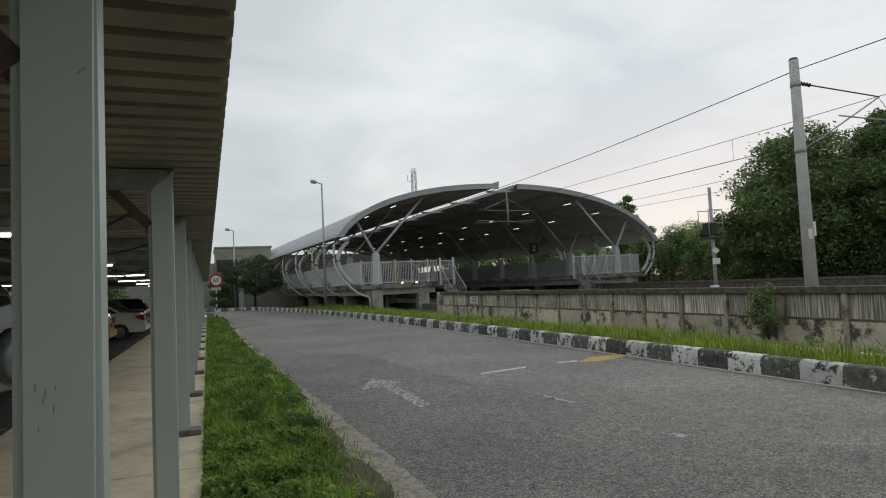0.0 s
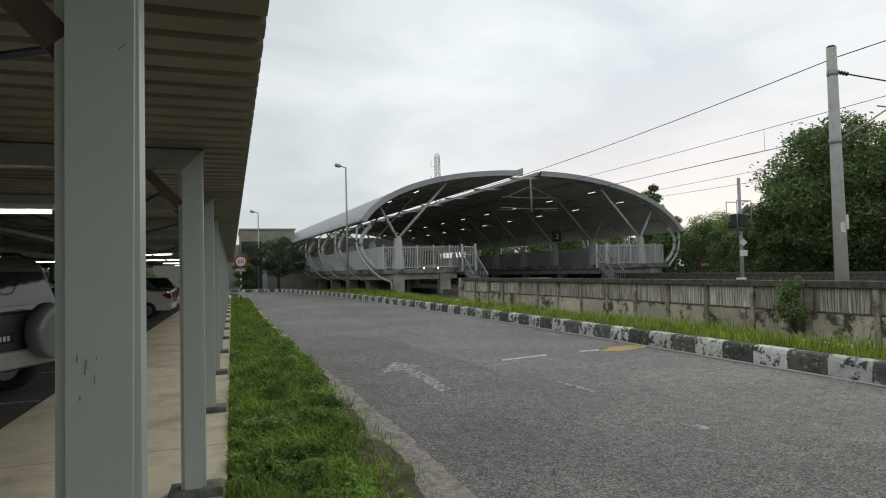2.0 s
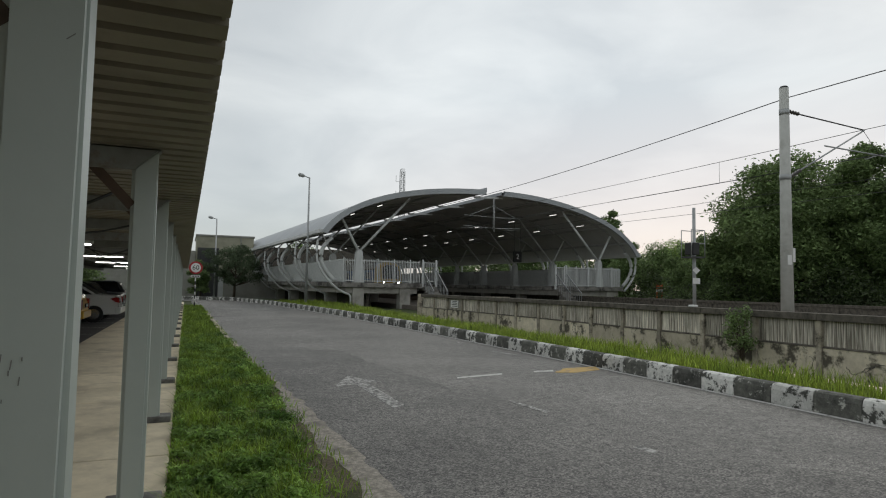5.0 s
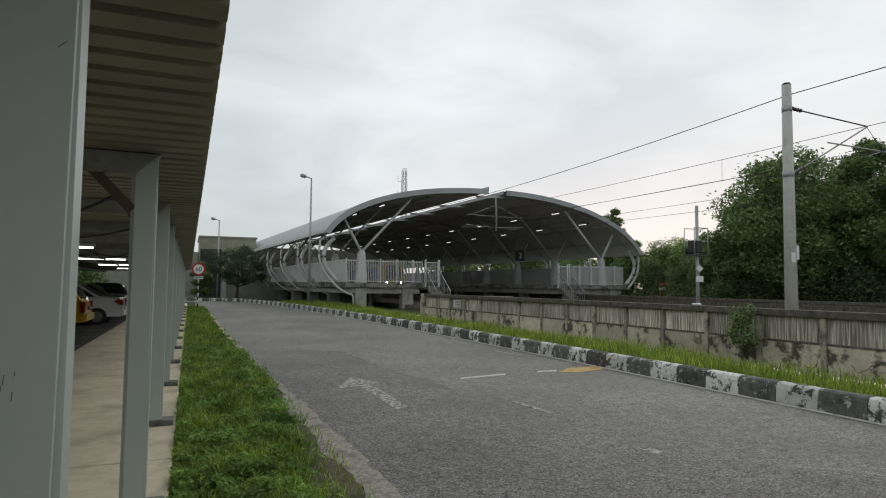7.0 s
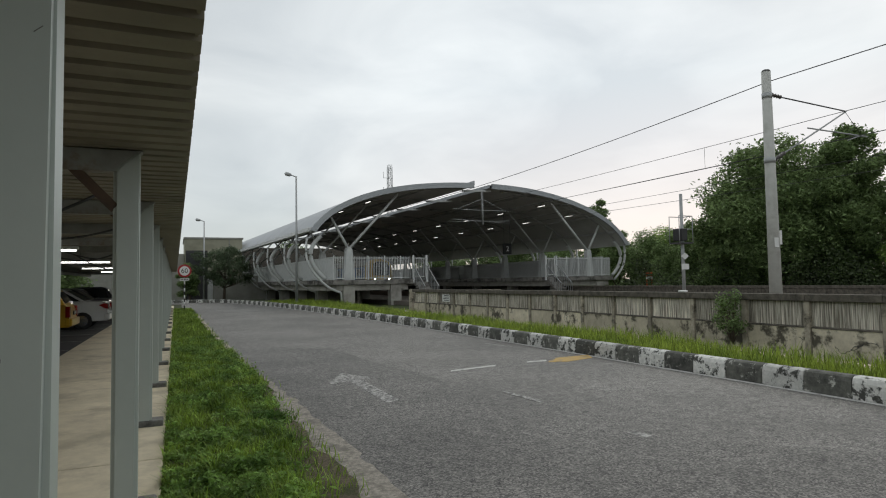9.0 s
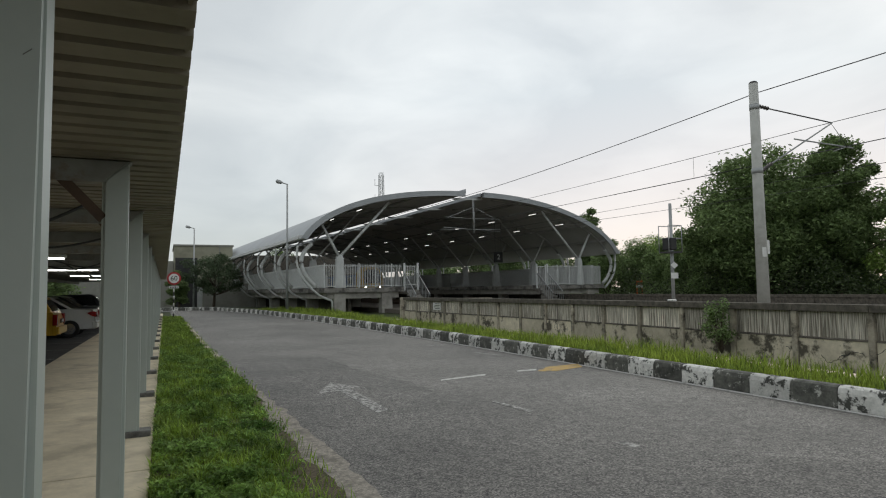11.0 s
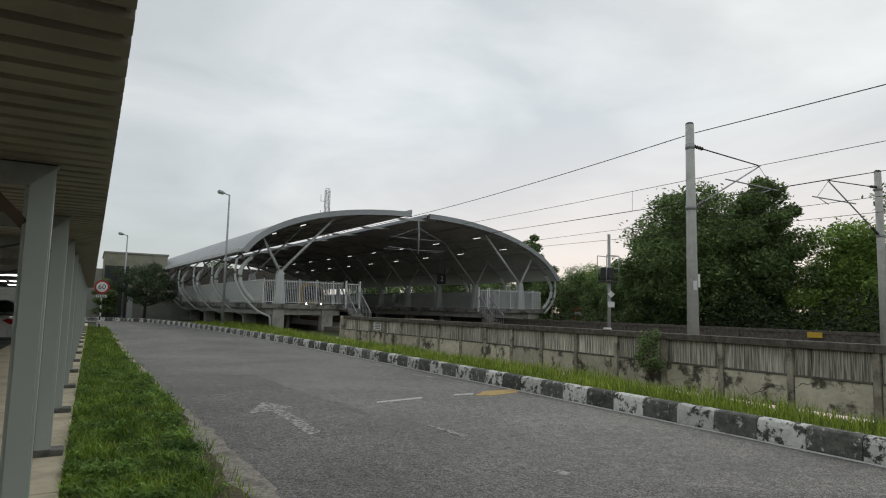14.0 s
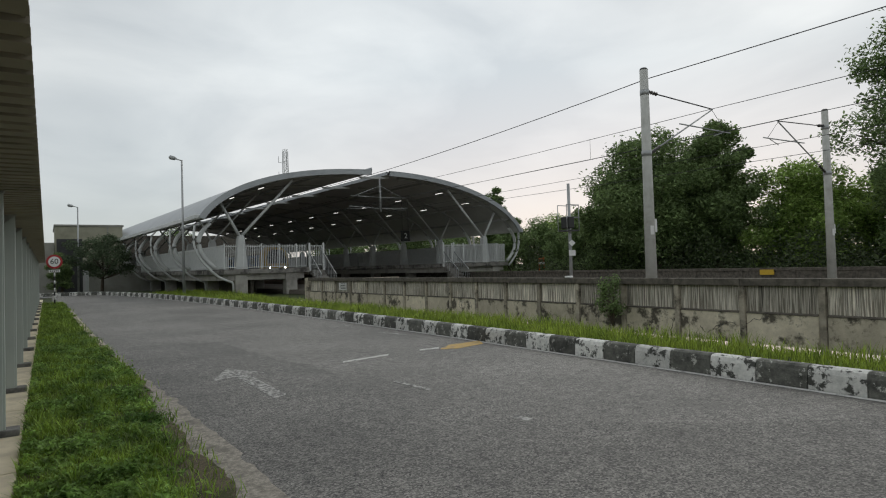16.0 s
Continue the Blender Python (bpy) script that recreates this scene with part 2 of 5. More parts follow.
M_pier = mat("pier_concrete", (0.42, 0.40, 0.36), (0.32, 0.305, 0.275), scale=2, rough=0.9, bump=0.2, stain=(0.19, 0.18, 0.16), stain_scale=0.9)
M_shell = mat("silver_roof_panel", (0.40, 0.415, 0.43), (0.335, 0.35, 0.365), scale=0.7, rough=0.5, metal=0.2, stain=(0.26, 0.27, 0.28), stain_scale=0.6, stain_at=(0.55, 0.75))
M_under = mat("roof_underside", (0.58, 0.57, 0.55), (0.50, 0.49, 0.473), scale=0.8, rough=0.8)
M_lining_rib = mat("lining_rib_paint", (0.40, 0.395, 0.385), (0.33, 0.325, 0.318), scale=1.5, rough=0.6)
M_stain_grey = mat("scuff_grey", (0.16, 0.15, 0.14), (0.22, 0.21, 0.20), scale=40, rough=0.8)
M_rib = mat("pale_steel_paint", (0.62, 0.63, 0.62), (0.52, 0.53, 0.52), scale=1.5, rough=0.5, stain=(0.36, 0.36, 0.34), stain_scale=2.2, stain_at=(0.6, 0.75))
M_truss = mat("dark_steel_paint", (0.16, 0.16, 0.157), (0.11, 0.11, 0.108), scale=2, rough=0.6)
M_fence = mat("white_fence_paint", (0.72, 0.73, 0.72), (0.6, 0.61, 0.6), scale=5, rough=0.5)
M_galv = mat("galvanised_steel", (0.42, 0.43, 0.43), (0.33, 0.34, 0.34), scale=4, rough=0.5, metal=0.4)
M_mast = mat("mast_concrete", (0.52, 0.52, 0.49), (0.43, 0.43, 0.40), scale=4, rough=0.8, stain=(0.32, 0.31, 0.28), stain_scale=1.3)
M_dark = mat("dark_metal", (0.05, 0.05, 0.052), (0.03, 0.03, 0.03), scale=6, rough=0.55)
M_insul = mat("brown_porcelain", (0.05, 0.04, 0.036), (0.03, 0.025, 0.022), scale=6, rough=0.3)
M_wire = mat("wire_metal", (0.06, 0.06, 0.062), (0.04, 0.04, 0.04), scale=6, rough=0.6, metal=0.3)
M_ballast = mat("ballast", (0.23, 0.20, 0.17), (0.10, 0.088, 0.075), scale=16, rough=1.0, bump=1.0, bump_scale=18)
M_rail = mat("rail_steel", (0.18, 0.13, 0.10), (0.10, 0.07, 0.05), scale=8, rough=0.5, metal=0.6)
M_bark = mat("bark", (0.13, 0.10, 0.075), (0.06, 0.048, 0.036), scale=9, rough=1.0, bump=0.8, bump_scale=20, stretch=(1, 1, 0.3))
M_leaf = leaf_mat("dark_leaves", (0.25, 0.34, 0.135), (0.115, 0.17, 0.068))
M_leaf_light = leaf_mat("light_leaves", (0.38, 0.52, 0.14), (0.17, 0.26, 0.07))
# leaf colour lowered to hold the shade under the trees
M_thicket_shade = leaf_mat("shaded_undergrowth_leaves", (0.075, 0.10, 0.045), (0.035, 0.05, 0.022))
M_leaf_far = leaf_mat("hazy_leaves", (0.12, 0.16, 0.09), (0.065, 0.095, 0.05))
M_render = mat("olive_wall_render", (0.37, 0.355, 0.27), (0.31, 0.30, 0.225), scale=1.2, rough=0.9, stain=(0.24, 0.23, 0.17), stain_scale=0.5)
M_render_pale = mat("grey_wall_render", (0.33, 0.325, 0.29), (0.27, 0.265, 0.235), scale=1.2, rough=0.9, stain=(0.22, 0.215, 0.19), stain_scale=0.5)
M_glass = mat("dark_glass", (0.02, 0.024, 0.027), (0.015, 0.018, 0.02), scale=1, rough=0.06, spec=0.8)
M_tyre = mat("rubber", (0.028, 0.028, 0.028), (0.018, 0.018, 0.018), scale=20, rough=0.9)
M_chrome = mat("alloy", (0.55, 0.56, 0.57), (0.42, 0.43, 0.44), scale=8, rough=0.25, metal=0.9)
M_tail = mat("red_lens", (0.30, 0.012, 0.012), (0.18, 0.008, 0.008), scale=30, rough=0.15)
M_plate = mat("black_plate", (0.02, 0.02, 0.02), (0.015, 0.015, 0.015), scale=5, rough=0.4)
M_bar = mat("plate_marks", (0.7, 0.7, 0.7), (0.6, 0.6, 0.6), scale=5, rough=0.5)
M_red = mat("sign_red", (0.42, 0.02, 0.025), (0.33, 0.018, 0.02), scale=8, rough=0.45)
M_sign_white = mat("sign_white", (0.75, 0.75, 0.73), (0.66, 0.66, 0.64), scale=5, rough=0.45)
M_black = mat("sign_black", (0.018, 0.018, 0.018), (0.012, 0.012, 0.012), scale=5, rough=0.5)
M_train_yellow = mat("train_yellow", (0.66, 0.40, 0.025), (0.55, 0.33, 0.02), scale=2, rough=0.4, stain=(0.30, 0.20, 0.05), stain_scale=2.5, stain_at=(0.6, 0.75))
M_train_blue = mat("train_blue", (0.03, 0.12, 0.30), (0.022, 0.09, 0.24), scale=2, rough=0.4)
M_train_grey = mat("train_grey", (0.11, 0.11, 0.115), (0.075, 0.075, 0.08), scale=2, rough=0.5, stain=(0.05, 0.045, 0.04), stain_scale=1.4)
M_train_roof = mat("train_roof", (0.30, 0.285, 0.26), (0.21, 0.20, 0.18), scale=2, rough=0.6, stain=(0.12, 0.11, 0.10), stain_scale=1.3)
M_orange = mat("safety_orange", (0.62, 0.12, 0.03), (0.5, 0.1, 0.025), scale=5, rough=0.6)
M_yplate = mat("yellow_plate", (0.62, 0.40, 0.03), (0.5, 0.33, 0.03), scale=5, rough=0.5)
M_tube = glow("lit_tube", (1.0, 0.98, 0.93), 5.0)
M_platform_light = glow("lit_diffuser", (1.0, 0.97, 0.90), 1.3)
M_headlight = glow("lit_headlight", (1.0, 0.93, 0.78), 18.0)


def car_paint(name, c, rough=0.28):
    m = mat(name, c, tuple(0.93 * v for v in c), scale=1.5, rough=rough, spec=0.6)
    m.node_tree.nodes["Principled BSDF"].inputs["Coat Weight"].default_value = 0.6
    return m


# ---- mesh tools ----
def box(bm, x0, x1, y0, y1, z0, z1, bevel=0.0):
    v = [bm.verts.new(p) for p in ((x0, y0, z0), (x1, y0, z0), (x1, y1, z0), (x0, y1, z0), (x0, y0, z1), (x1, y0, z1), (x1, y1, z1), (x0, y1, z1))]
    f = [bm.faces.new([v[i] for i in q]) for q in ((3, 2, 1, 0), (4, 5, 6, 7), (0, 1, 5, 4), (1, 2, 6, 5), (2, 3, 7, 6), (3, 0, 4, 7))]
    if bevel:
        edges = list({e for q in f for e in q.edges})
        bmesh.ops.bevel(bm, geom=edges, offset=bevel, segments=2, affect="EDGES", profile=0.5)
    return bm


def tube(bm, points, radius, sides=8, caps=True):
    """A round bar through the points; radius may be one for each point."""
    pts = [Vector(p) for p in points]
    rad = radius if isinstance(radius, (list, tuple)) else [radius] * len(pts)
    rings = []
    for i, p in enumerate(pts):
        way = (pts[min(i + 1, len(pts) - 1)] - pts[max(i - 1, 0)]).normalized()
        side = way.cross(Vector((0, 0, 1)))
        side = side.normalized() if side.length > 0.02 else Vector((1, 0, 0))
        over = way.cross(side).normalized()
        rings.append([bm.verts.new(p + rad[i] * (math.cos(k * math.tau / sides) * side + math.sin(k * math.tau / sides) * over)) for k in range(sides)])
    for a, b in zip(rings, rings[1:]):
        for k in range(sides):
            f = bm.faces.new((a[k], a[(k + 1) % sides], b[(k + 1) % sides], b[k]))
            f.smooth = True
    if caps:
        bm.faces.new(rings[0])
        bm.faces.new(rings[-1][::-1])
    return bm


def beam(bm, a, b, width, height):
    """A straight bar of rectangular section from a to b."""
    a, b = Vector(a), Vector(b)
    way = (b - a).normalized()
    side = way.cross(Vector((0, 0, 1)))
    side = side.normalized() if side.length > 0.02 else Vector((1, 0, 0))
    over = side.cross(way).normalized()
    ring = []
    for p in (a, b):
        ring.append([bm.verts.new(p + sx * side * width / 2 + sz * over * height / 2) for sx, sz in ((-1, -1), (1, -1), (1, 1), (-1, 1))])
    bm.faces.new(ring[0][::-1])
    bm.faces.new(ring[1])
    for k in range(4):
        bm.faces.new((ring[0][k], ring[0][(k + 1) % 4], ring[1][(k + 1) % 4], ring[1][k]))
    return bm


def prism(bm, outline, y0, y1):
    """An outline of (x, z) pushed from y0 to y1."""
    a = [bm.verts.new((x, y0, z)) for x, z in outline]
    b = [bm.verts.new((x, y1, z)) for x, z in outline]
    bm.faces.new(a)
    bm.faces.new(b[::-1])
    n = len(a)
    for k in range(n):
        bm.faces.new((a[k], b[k], b[(k + 1) % n], a[(k + 1) % n]))
    return bm


def finish(bm):
    bmesh.ops.recalc_face_normals(bm, faces=bm.faces)
    return bm


def mesh_of(name, bm, material):
    finish(bm)
    me = bpy.data.meshes.new(name)
    bm.to_mesh(me)
    bm.free()
    for m in material if isinstance(material, (list, tuple)) else [material]:
        me.materials.append(m)
    return me


def part(name, bm, material, parent=None, label=""):
    ob = new(name, mesh_of(name, bm, material))
    ob.parent = parent
    return tagged(ob, label)


def piece(name, me, parent, m):
    """One of many alike pieces, on shared mesh data."""
    ob = new(name, me)
    ob.parent = parent
    ob.matrix_basis = m
    return ob


def thing(name, m, label, category, group="", kind=""):
    """An Empty at the base of a thing."""
    ob = new(name)
    ob.matrix_basis = m
    return tagged(ob, label, category, group, kind)


def B():
    return bmesh.new()


def lettering(name, text, size, depth, m, material, parent=None):
    """Words in the built-in font, as a mesh."""
    c = bpy.data.curves.new(name, "FONT")
    c.body, c.size, c.extrude, c.align_x, c.align_y = text, size, depth, "CENTER", "CENTER"
    tmp = bpy.data.objects.new(name, c)
    scene.collection.objects.link(tmp)
    me = bpy.data.meshes.new_from_object(tmp.evaluated_get(bpy.context.evaluated_depsgraph_get()))
    bpy.data.objects.remove(tmp)
    me.materials.clear()
    me.materials.append(material)
    ob = new(name, me)
    ob.parent, ob.matrix_basis = parent, m
    return ob


def scatter_blades(name, spots, heights, widths, material, lean=0.35, seed=1):
    """Many blades of grass in one mesh: two-step bent blades."""
    r = np.random.RandomState(seed)
    n = len(spots)
    ang = r.uniform(0, math.tau, n)
    d = np.stack([np.cos(ang), np.sin(ang), np.zeros(n)], 1)
    s = np.stack([-np.sin(ang), np.cos(ang), np.zeros(n)], 1) * (widths[:, None] / 2)
    bend = (r.uniform(0.2, 1.0, n) * lean * heights)[:, None] * d
    up = np.stack([np.zeros(n), np.zeros(n), heights], 1)
    v = np.stack([spots - s, spots + s, spots + 0.35 * bend + 0.6 * up + 0.8 * s, spots + 0.35 * bend + 0.6 * up - 0.8 * s, spots + bend + up], 1).reshape(-1, 3)
    base = np.arange(n)[:, None] * 5
    quads = (base + np.array([[0, 1, 2, 3]])).tolist()
    tris = (base + np.array([[3, 2, 4]])).tolist()
    me = bpy.data.meshes.new(name)
    me.from_pydata(v.tolist(), [], quads + tris)
    me.materials.append(material)
    return new(name, me)


def scatter_leaves(name, spots, sizes, material, seed=1, flat=0.5):
    """Many folded leaves in one mesh, each turned its own way."""
    r = np.random.RandomState(seed)
    n = len(spots)
    nrm = r.normal(size=(n, 3))
    nrm[:, 2] = np.abs(nrm[:, 2]) + flat
    nrm /= np.linalg.norm(nrm, axis=1)[:, None]
    a = np.cross(nrm, r.normal(size=(n, 3)))
    a /= np.linalg.norm(a, axis=1)[:, None]
    b = np.cross(nrm, a)
    L, W = sizes[:, None], sizes[:, None] * 0.42
    v = np.stack([spots - a * L / 2, spots + b * W / 2 + nrm * W * 0.2, spots + a * L / 2, spots - b * W / 2 + nrm * W * 0.2], 1).reshape(-1, 3)
    base = np.arange(n)[:, None] * 4
    f = (base + np.array([[0, 1, 2]])).tolist() + (base + np.array([[0, 2, 3]])).tolist()
    me = bpy.data.meshes.new(name)
    me.from_pydata(v.tolist(), [], f)
    me.materials.append(material)
    return new(name, me)


# ---- plan ----
def lerp_line(rows, y):
    """x along a bent line given as (y, x) corners, rounded between them."""
    ys, xs = [a for a, _ in rows], [b for _, b in rows]
    return float(sum(np.interp(y + d, ys, xs) for d in (-3, -1.5, 0, 1.5, 3)) / 5)


KERB_LINE = [(-40, 7.42), (12, 7.36), (20, 7.2), (27, 6.85), (33, 6.45), (40, 5.85), (46, 5.0), (51, 3.7)]
GRASS_LINE = [(-40, 1.15), (2, 1.02), (3.6, 1.10), (5, 1.24), (7.5, 1.37), (10.5, 1.34), (11.8, 1.14), (18, 1.12), (30, 1.06), (40, 1.0)]


def kerb_x(y):
    return lerp_line(KERB_LINE, y)


def sheet(name, rows, material, z):
    """A flat sheet from rows of (y, x left, x right)."""
    bm = B()
    prev = None
    for y, a, b in rows:
        pair = [bm.verts.new((a, y, z)), bm.verts.new((b, y, z))]
        if prev:
            bm.faces.new((prev[0], prev[1], pair[1], pair[0]))
        prev = pair
    return part(name, bm, material)


S = pose(10.3, 36.5, 0, 0, 0, 3.5)  # the station's own frame: x across the tracks, y along them

# ---- ground, road, path ----
ys = list(np.arange(-30, 52, 2.0))
tagged(sheet("road", [(y, 0.5, kerb_x(y) + 0.02) for y in ys] + [(52, -30, 3.4), (54.5, -30, 1.6), (57, -30, -3)], M_asphalt, 0.0), "worn grey asphalt access road with patched darker strips", "road", kind="structure")
tagged(sheet("road_edge", [(y, lerp_line(GRASS_LINE, y) - 0.5, lerp_line(GRASS_LINE, y) + 0.08 * noise.noise((0.6 * y, 3.1, 0)) + 0.07 * noise.noise((3.1 * y, 1.0, 0)) + 0.04 * noise.noise((11 * y, 4.0, 0)) + 0.07 + 0.40 * min(1.0, max(0.0, (7.6 - y) / 5))) for y in np.arange(-6, 17, 0.12)], M_dust, 0.004), "dusty crumbled road edge beside the grass strip", "road edge", kind="structure")
tagged(sheet("verge_soil", [(y, -0.02, lerp_line(GRASS_LINE, y) - 0.03 + 0.22 * min(1.0, max(0.0, (6 - y) / 4)) + 0.10 * noise.noise((0.8 * y, 0.3, 0)) + 0.05 * noise.noise((4.5 * y, 0.7, 0))) for y in np.arange(-8, 39, 0.15)], M_dirt, 0.03), "soil of the narrow grass strip", "ground", kind="structure")
def wall_x(y):
    return 12.1 - (0.045 * (y - 16) if y > 16 else 0)


# the ground: one sheet that leaves room for the ditch between kerb and wall
bm = B()
for quad in (((-900, -900), (900, -900), (900, -30), (-900, -30)), ((-900, 28.4), (900, 28.4), (900, 900), (-900, 900)), ((-900, -30), (7.52, -30), (7.52, 28.4), (-900, 28.4)), ((wall_x(0) + 0.16, -30), (900, -30), (900, 16), (wall_x(16) + 0.16, 16)), ((wall_x(16) + 0.16, 16), (900, 16), (900, 28.4), (wall_x(28.4) + 0.16, 28.4))):
    bm.faces.new([bm.verts.new((x, y, -0.06)) for x, y in quad])
bmesh.ops.remove_doubles(bm, verts=bm.verts[:], dist=0.001)
tagged(part("ground", bm, M_ground), "grassy earth reaching to the horizon", "ground", kind="structure")


def verge_z(y, f):
    """The verge falls from the kerb towards the wall."""
    fall = 0.44 if y < 24 else max(0.12, 0.44 - 0.025 * (y - 24))
    return 0.21 - (fall + 0.10) * max(0.0, f) ** 1.2


bm = B()
prev = None
for y in np.arange(-30, 52, 1.0):
    a, b = kerb_x(y) + 0.14, (wall_x(y) - 0.52 if y < 32 else max(9.0, wall_x(y) - 0.3))
    row = [bm.verts.new((a + (b - a) * f, y, verge_z(y, f) + 0.02 * noise.noise((y, 7 * f, 0)))) for f in (0, 0.2, 0.4, 0.6, 0.8, 1)]
    if prev:
        for i in range(5):
            bm.faces.new((prev[i], prev[i + 1], row[i + 1], row[i]))
    prev = row
tagged(part("verge", bm, M_ground), "grass verge falling from the kerb to the boundary wall", "ground", kind="structure")
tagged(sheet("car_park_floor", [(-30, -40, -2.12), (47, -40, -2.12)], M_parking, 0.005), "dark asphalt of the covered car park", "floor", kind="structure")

# an older, darker layer of asphalt that breaks off along a ragged line
bm = B()
seam = [(-8, 7.25), (0.2, 7.2), (1.3, 5.4), (2.3, 4.35), (3.4, 3.8), (5.2, 3.58), (6.8, 3.68), (9.2, 3.42), (11.7, 3.3), (12.1, 2.4), (12.3, 1.3)]
prev = None
for y in np.arange(-8, 12.3, 0.1):
    b = float(np.interp(y, [p[0] for p in seam], [p[1] for p in seam])) + 0.10 * noise.noise((1.3 * y, 5.0, 0)) + 0.05 * noise.noise((6.0 * y, 2.0, 0))
    pair = [bm.verts.new((0.6, y, 0.0025)), bm.verts.new((b, y, 0.0025))]
    if prev:
        bm.faces.new((prev[0], prev[1], pair[1], pair[0]))
    prev = pair
tagged(part("road_layer", bm, M_asphalt_old), "darker coarse asphalt layer of the road", "road", kind="structure")

path = thing("pavement", pose(0, 0, 0), "pale concrete footpath of cast slabs under the canopy", "footpath", kind="structure")
bm = B()
box(bm, -2.1, 0.0, 0.008, 2.592, -0.05, 0.05, 0.012)
slab = mesh_of("slab", bm, M_slab)
for k in range(-6, 17):
    piece("slab", slab, path, pose(0, 3.7 + 2.6 * (k - 1) + 0.0, 0))

# ---- kerbs ----
bm = B()
prism(bm, [(-0.01, -0.05), (-0.005, 0.19), (0.015, 0.245), (0.05, 0.265), (0.16, 0.265), (0.16, -0.05)], 0.006, 0.594)
kerb_white = mesh_of("kerb_stone", bm, M_white_paint)
kerb_black = kerb_white.copy()
kerb_black.materials.clear()
kerb_black.materials.append(M_black_paint)
kerb = thing("kerb", pose(0, 0, 0), "worn black and white painted concrete kerb along the road", "kerb", kind="structure")
y, k = -5.0, 0
while y < 50:
    x0, x1 = kerb_x(y), kerb_x(y + 0.6)
    piece("kerb_stone", kerb_white if k % 2 == 0 else kerb_black, kerb, pose(x0, y, 0, 0, 0, math.degrees(math.atan2(x0 - x1, 0.6))))
    y += 0.6 * math.cos(math.atan2(x0 - x1, 0.6))
    k += 1
end_kerb = thing("end_kerb", pose(0, 0, 0), "black and white kerb closing the bend of the road", "kerb", kind="structure")
px, py, heading = kerb_x(50), 50.0, 14.0
for k in range(46):
    piece("kerb_stone", kerb_white if k % 2 == 0 else kerb_black, end_kerb, pose(px, py, 0, 0, 0, heading))
    px, py = px - 0.6 * math.sin(radians(heading)), py + 0.6 * math.cos(radians(heading))
    heading = min(heading + 7.5, 88.0)
kerb_plain = kerb_white.copy()
kerb_plain.materials.clear()
kerb_plain.materials.append(M_wall)
strip_kerb = thing("strip_kerb", pose(0, 0, 0), "low bare concrete kerb between grass strip and road", "kerb", kind="structure")
for k in range(34):
    y = 11.5 + 0.6 * k
    piece("kerb_stone", kerb_plain, strip_kerb, pose(lerp_line(GRASS_LINE, y) + 0.06, y + 0.6, -0.20, 0, 0, 180))


# ---- road paint ----
def paint(name, corners, material, label, z=0.006):
    bm = B()
    lo = [bm.verts.new((x, y, 0.001)) for x, y in corners]
    hi = [bm.verts.new((x, y, z)) for x, y in corners]
    bm.faces.new(hi)
    for i in range(len(lo)):
        bm.faces.new((lo[i], lo[(i + 1) % len(lo)], hi[(i + 1) % len(lo)], hi[i]))
    return tagged(part(name, bm, material), label, "road marking", kind="structure")


bm = B()
prev = None
for y in np.arange(-6, 50, 0.5):
    j = 0.015 * noise.noise((1.7 * y, 9, 0))
    pair = [bm.verts.new((kerb_x(y) - 0.13 + j, y, 0.005)), bm.verts.new((kerb_x(y) - 0.045 + j, y, 0.005))]
    if prev:
        bm.faces.new((prev[0], prev[1], pair[1], pair[0]))
    prev = pair
tagged(part("edge_line", bm, M_line), "thin worn white line along the kerb", "road marking", kind="structure")
paint("direction_arrow", [(2.09, 6.86), (2.54, 7.89), (2.90, 7.10), (2.66, 7.16), (2.63, 5.30), (2.44, 5.17), (2.46, 7.02), (2.32, 6.96)], M_faint, "faded white direction arrow painted on asphalt")
paint("bay_line", [(4.16, 7.14), (4.22, 7.27), (5.16, 7.47), (5.08, 7.33)], M_line, "worn white dash across the road")
paint("bay_line", [(5.78, 7.44), (5.84, 7.56), (6.26, 7.58), (6.17, 7.42)], M_line, "worn white dash across the road")
paint("yellow_patch", [(6.12, 7.30), (6.28, 7.48), (6.42, 7.54), (6.56, 7.72), (7.34, 7.78), (7.14, 7.38), (6.42, 7.18)], M_yellow_line, "worn yellow patch of road paint")
paint("bay_line", [(4.0, 5.16), (4.06, 5.20), (4.15, 4.40), (4.07, 4.33)], M_faint, "almost worn out white line", 0.005)
paint("bay_line", [(4.01, 2.75), (4.12, 2.78), (4.13, 2.54), (4.04, 2.52)], M_faint, "small faded remains of paint", 0.005)
paint("bay_line", [(6.25, 12.72), (6.25, 12.86), (6.95, 12.98), (6.95, 12.84)], M_faint, "worn white dash across the road", 0.005)
paint("bay_line", [(6.62, 10.72), (6.80, 9.86), (6.88, 9.88), (6.71, 10.80)], M_faint, "worn white dash across the road", 0.005)

# ---- boundary wall with panels ----
wall = thing("wall_boundary", pose(0, 0, 0), "weathered precast concrete boundary wall with streaked panels", "wall", kind="structure")


bay = 1.535
bm = B()
box(bm, -0.02, 0.16, -0.06, 0.06, -0.7, 0.93, 0.012)
w_post = mesh_of("wall_post", bm, M_wpost)
bm = B()
box(bm, 0.05, 0.12, 0.078, bay - 0.078, 0.39, 0.93)
w_upper = mesh_of("upper_panel", bm, M_streak)
bm = B()
box(bm, 0.015, 0.12, 0.078, bay - 0.078, -0.25, 0.365)
w_lower = mesh_of("lower_panel", bm, M_lower)
bm = B()
prism(bm, [(0.0, 0.36), (0.0, 0.378), (0.05, 0.40), (0.11, 0.40), (0.11, 0.36)], 0.08, bay - 0.08)
w_ledge = mesh_of("ledge", bm, M_cap)
bm = B()
box(bm, -0.06, 0.20, 0.003, bay - 0.003, 0.915, 1.065, 0.015)
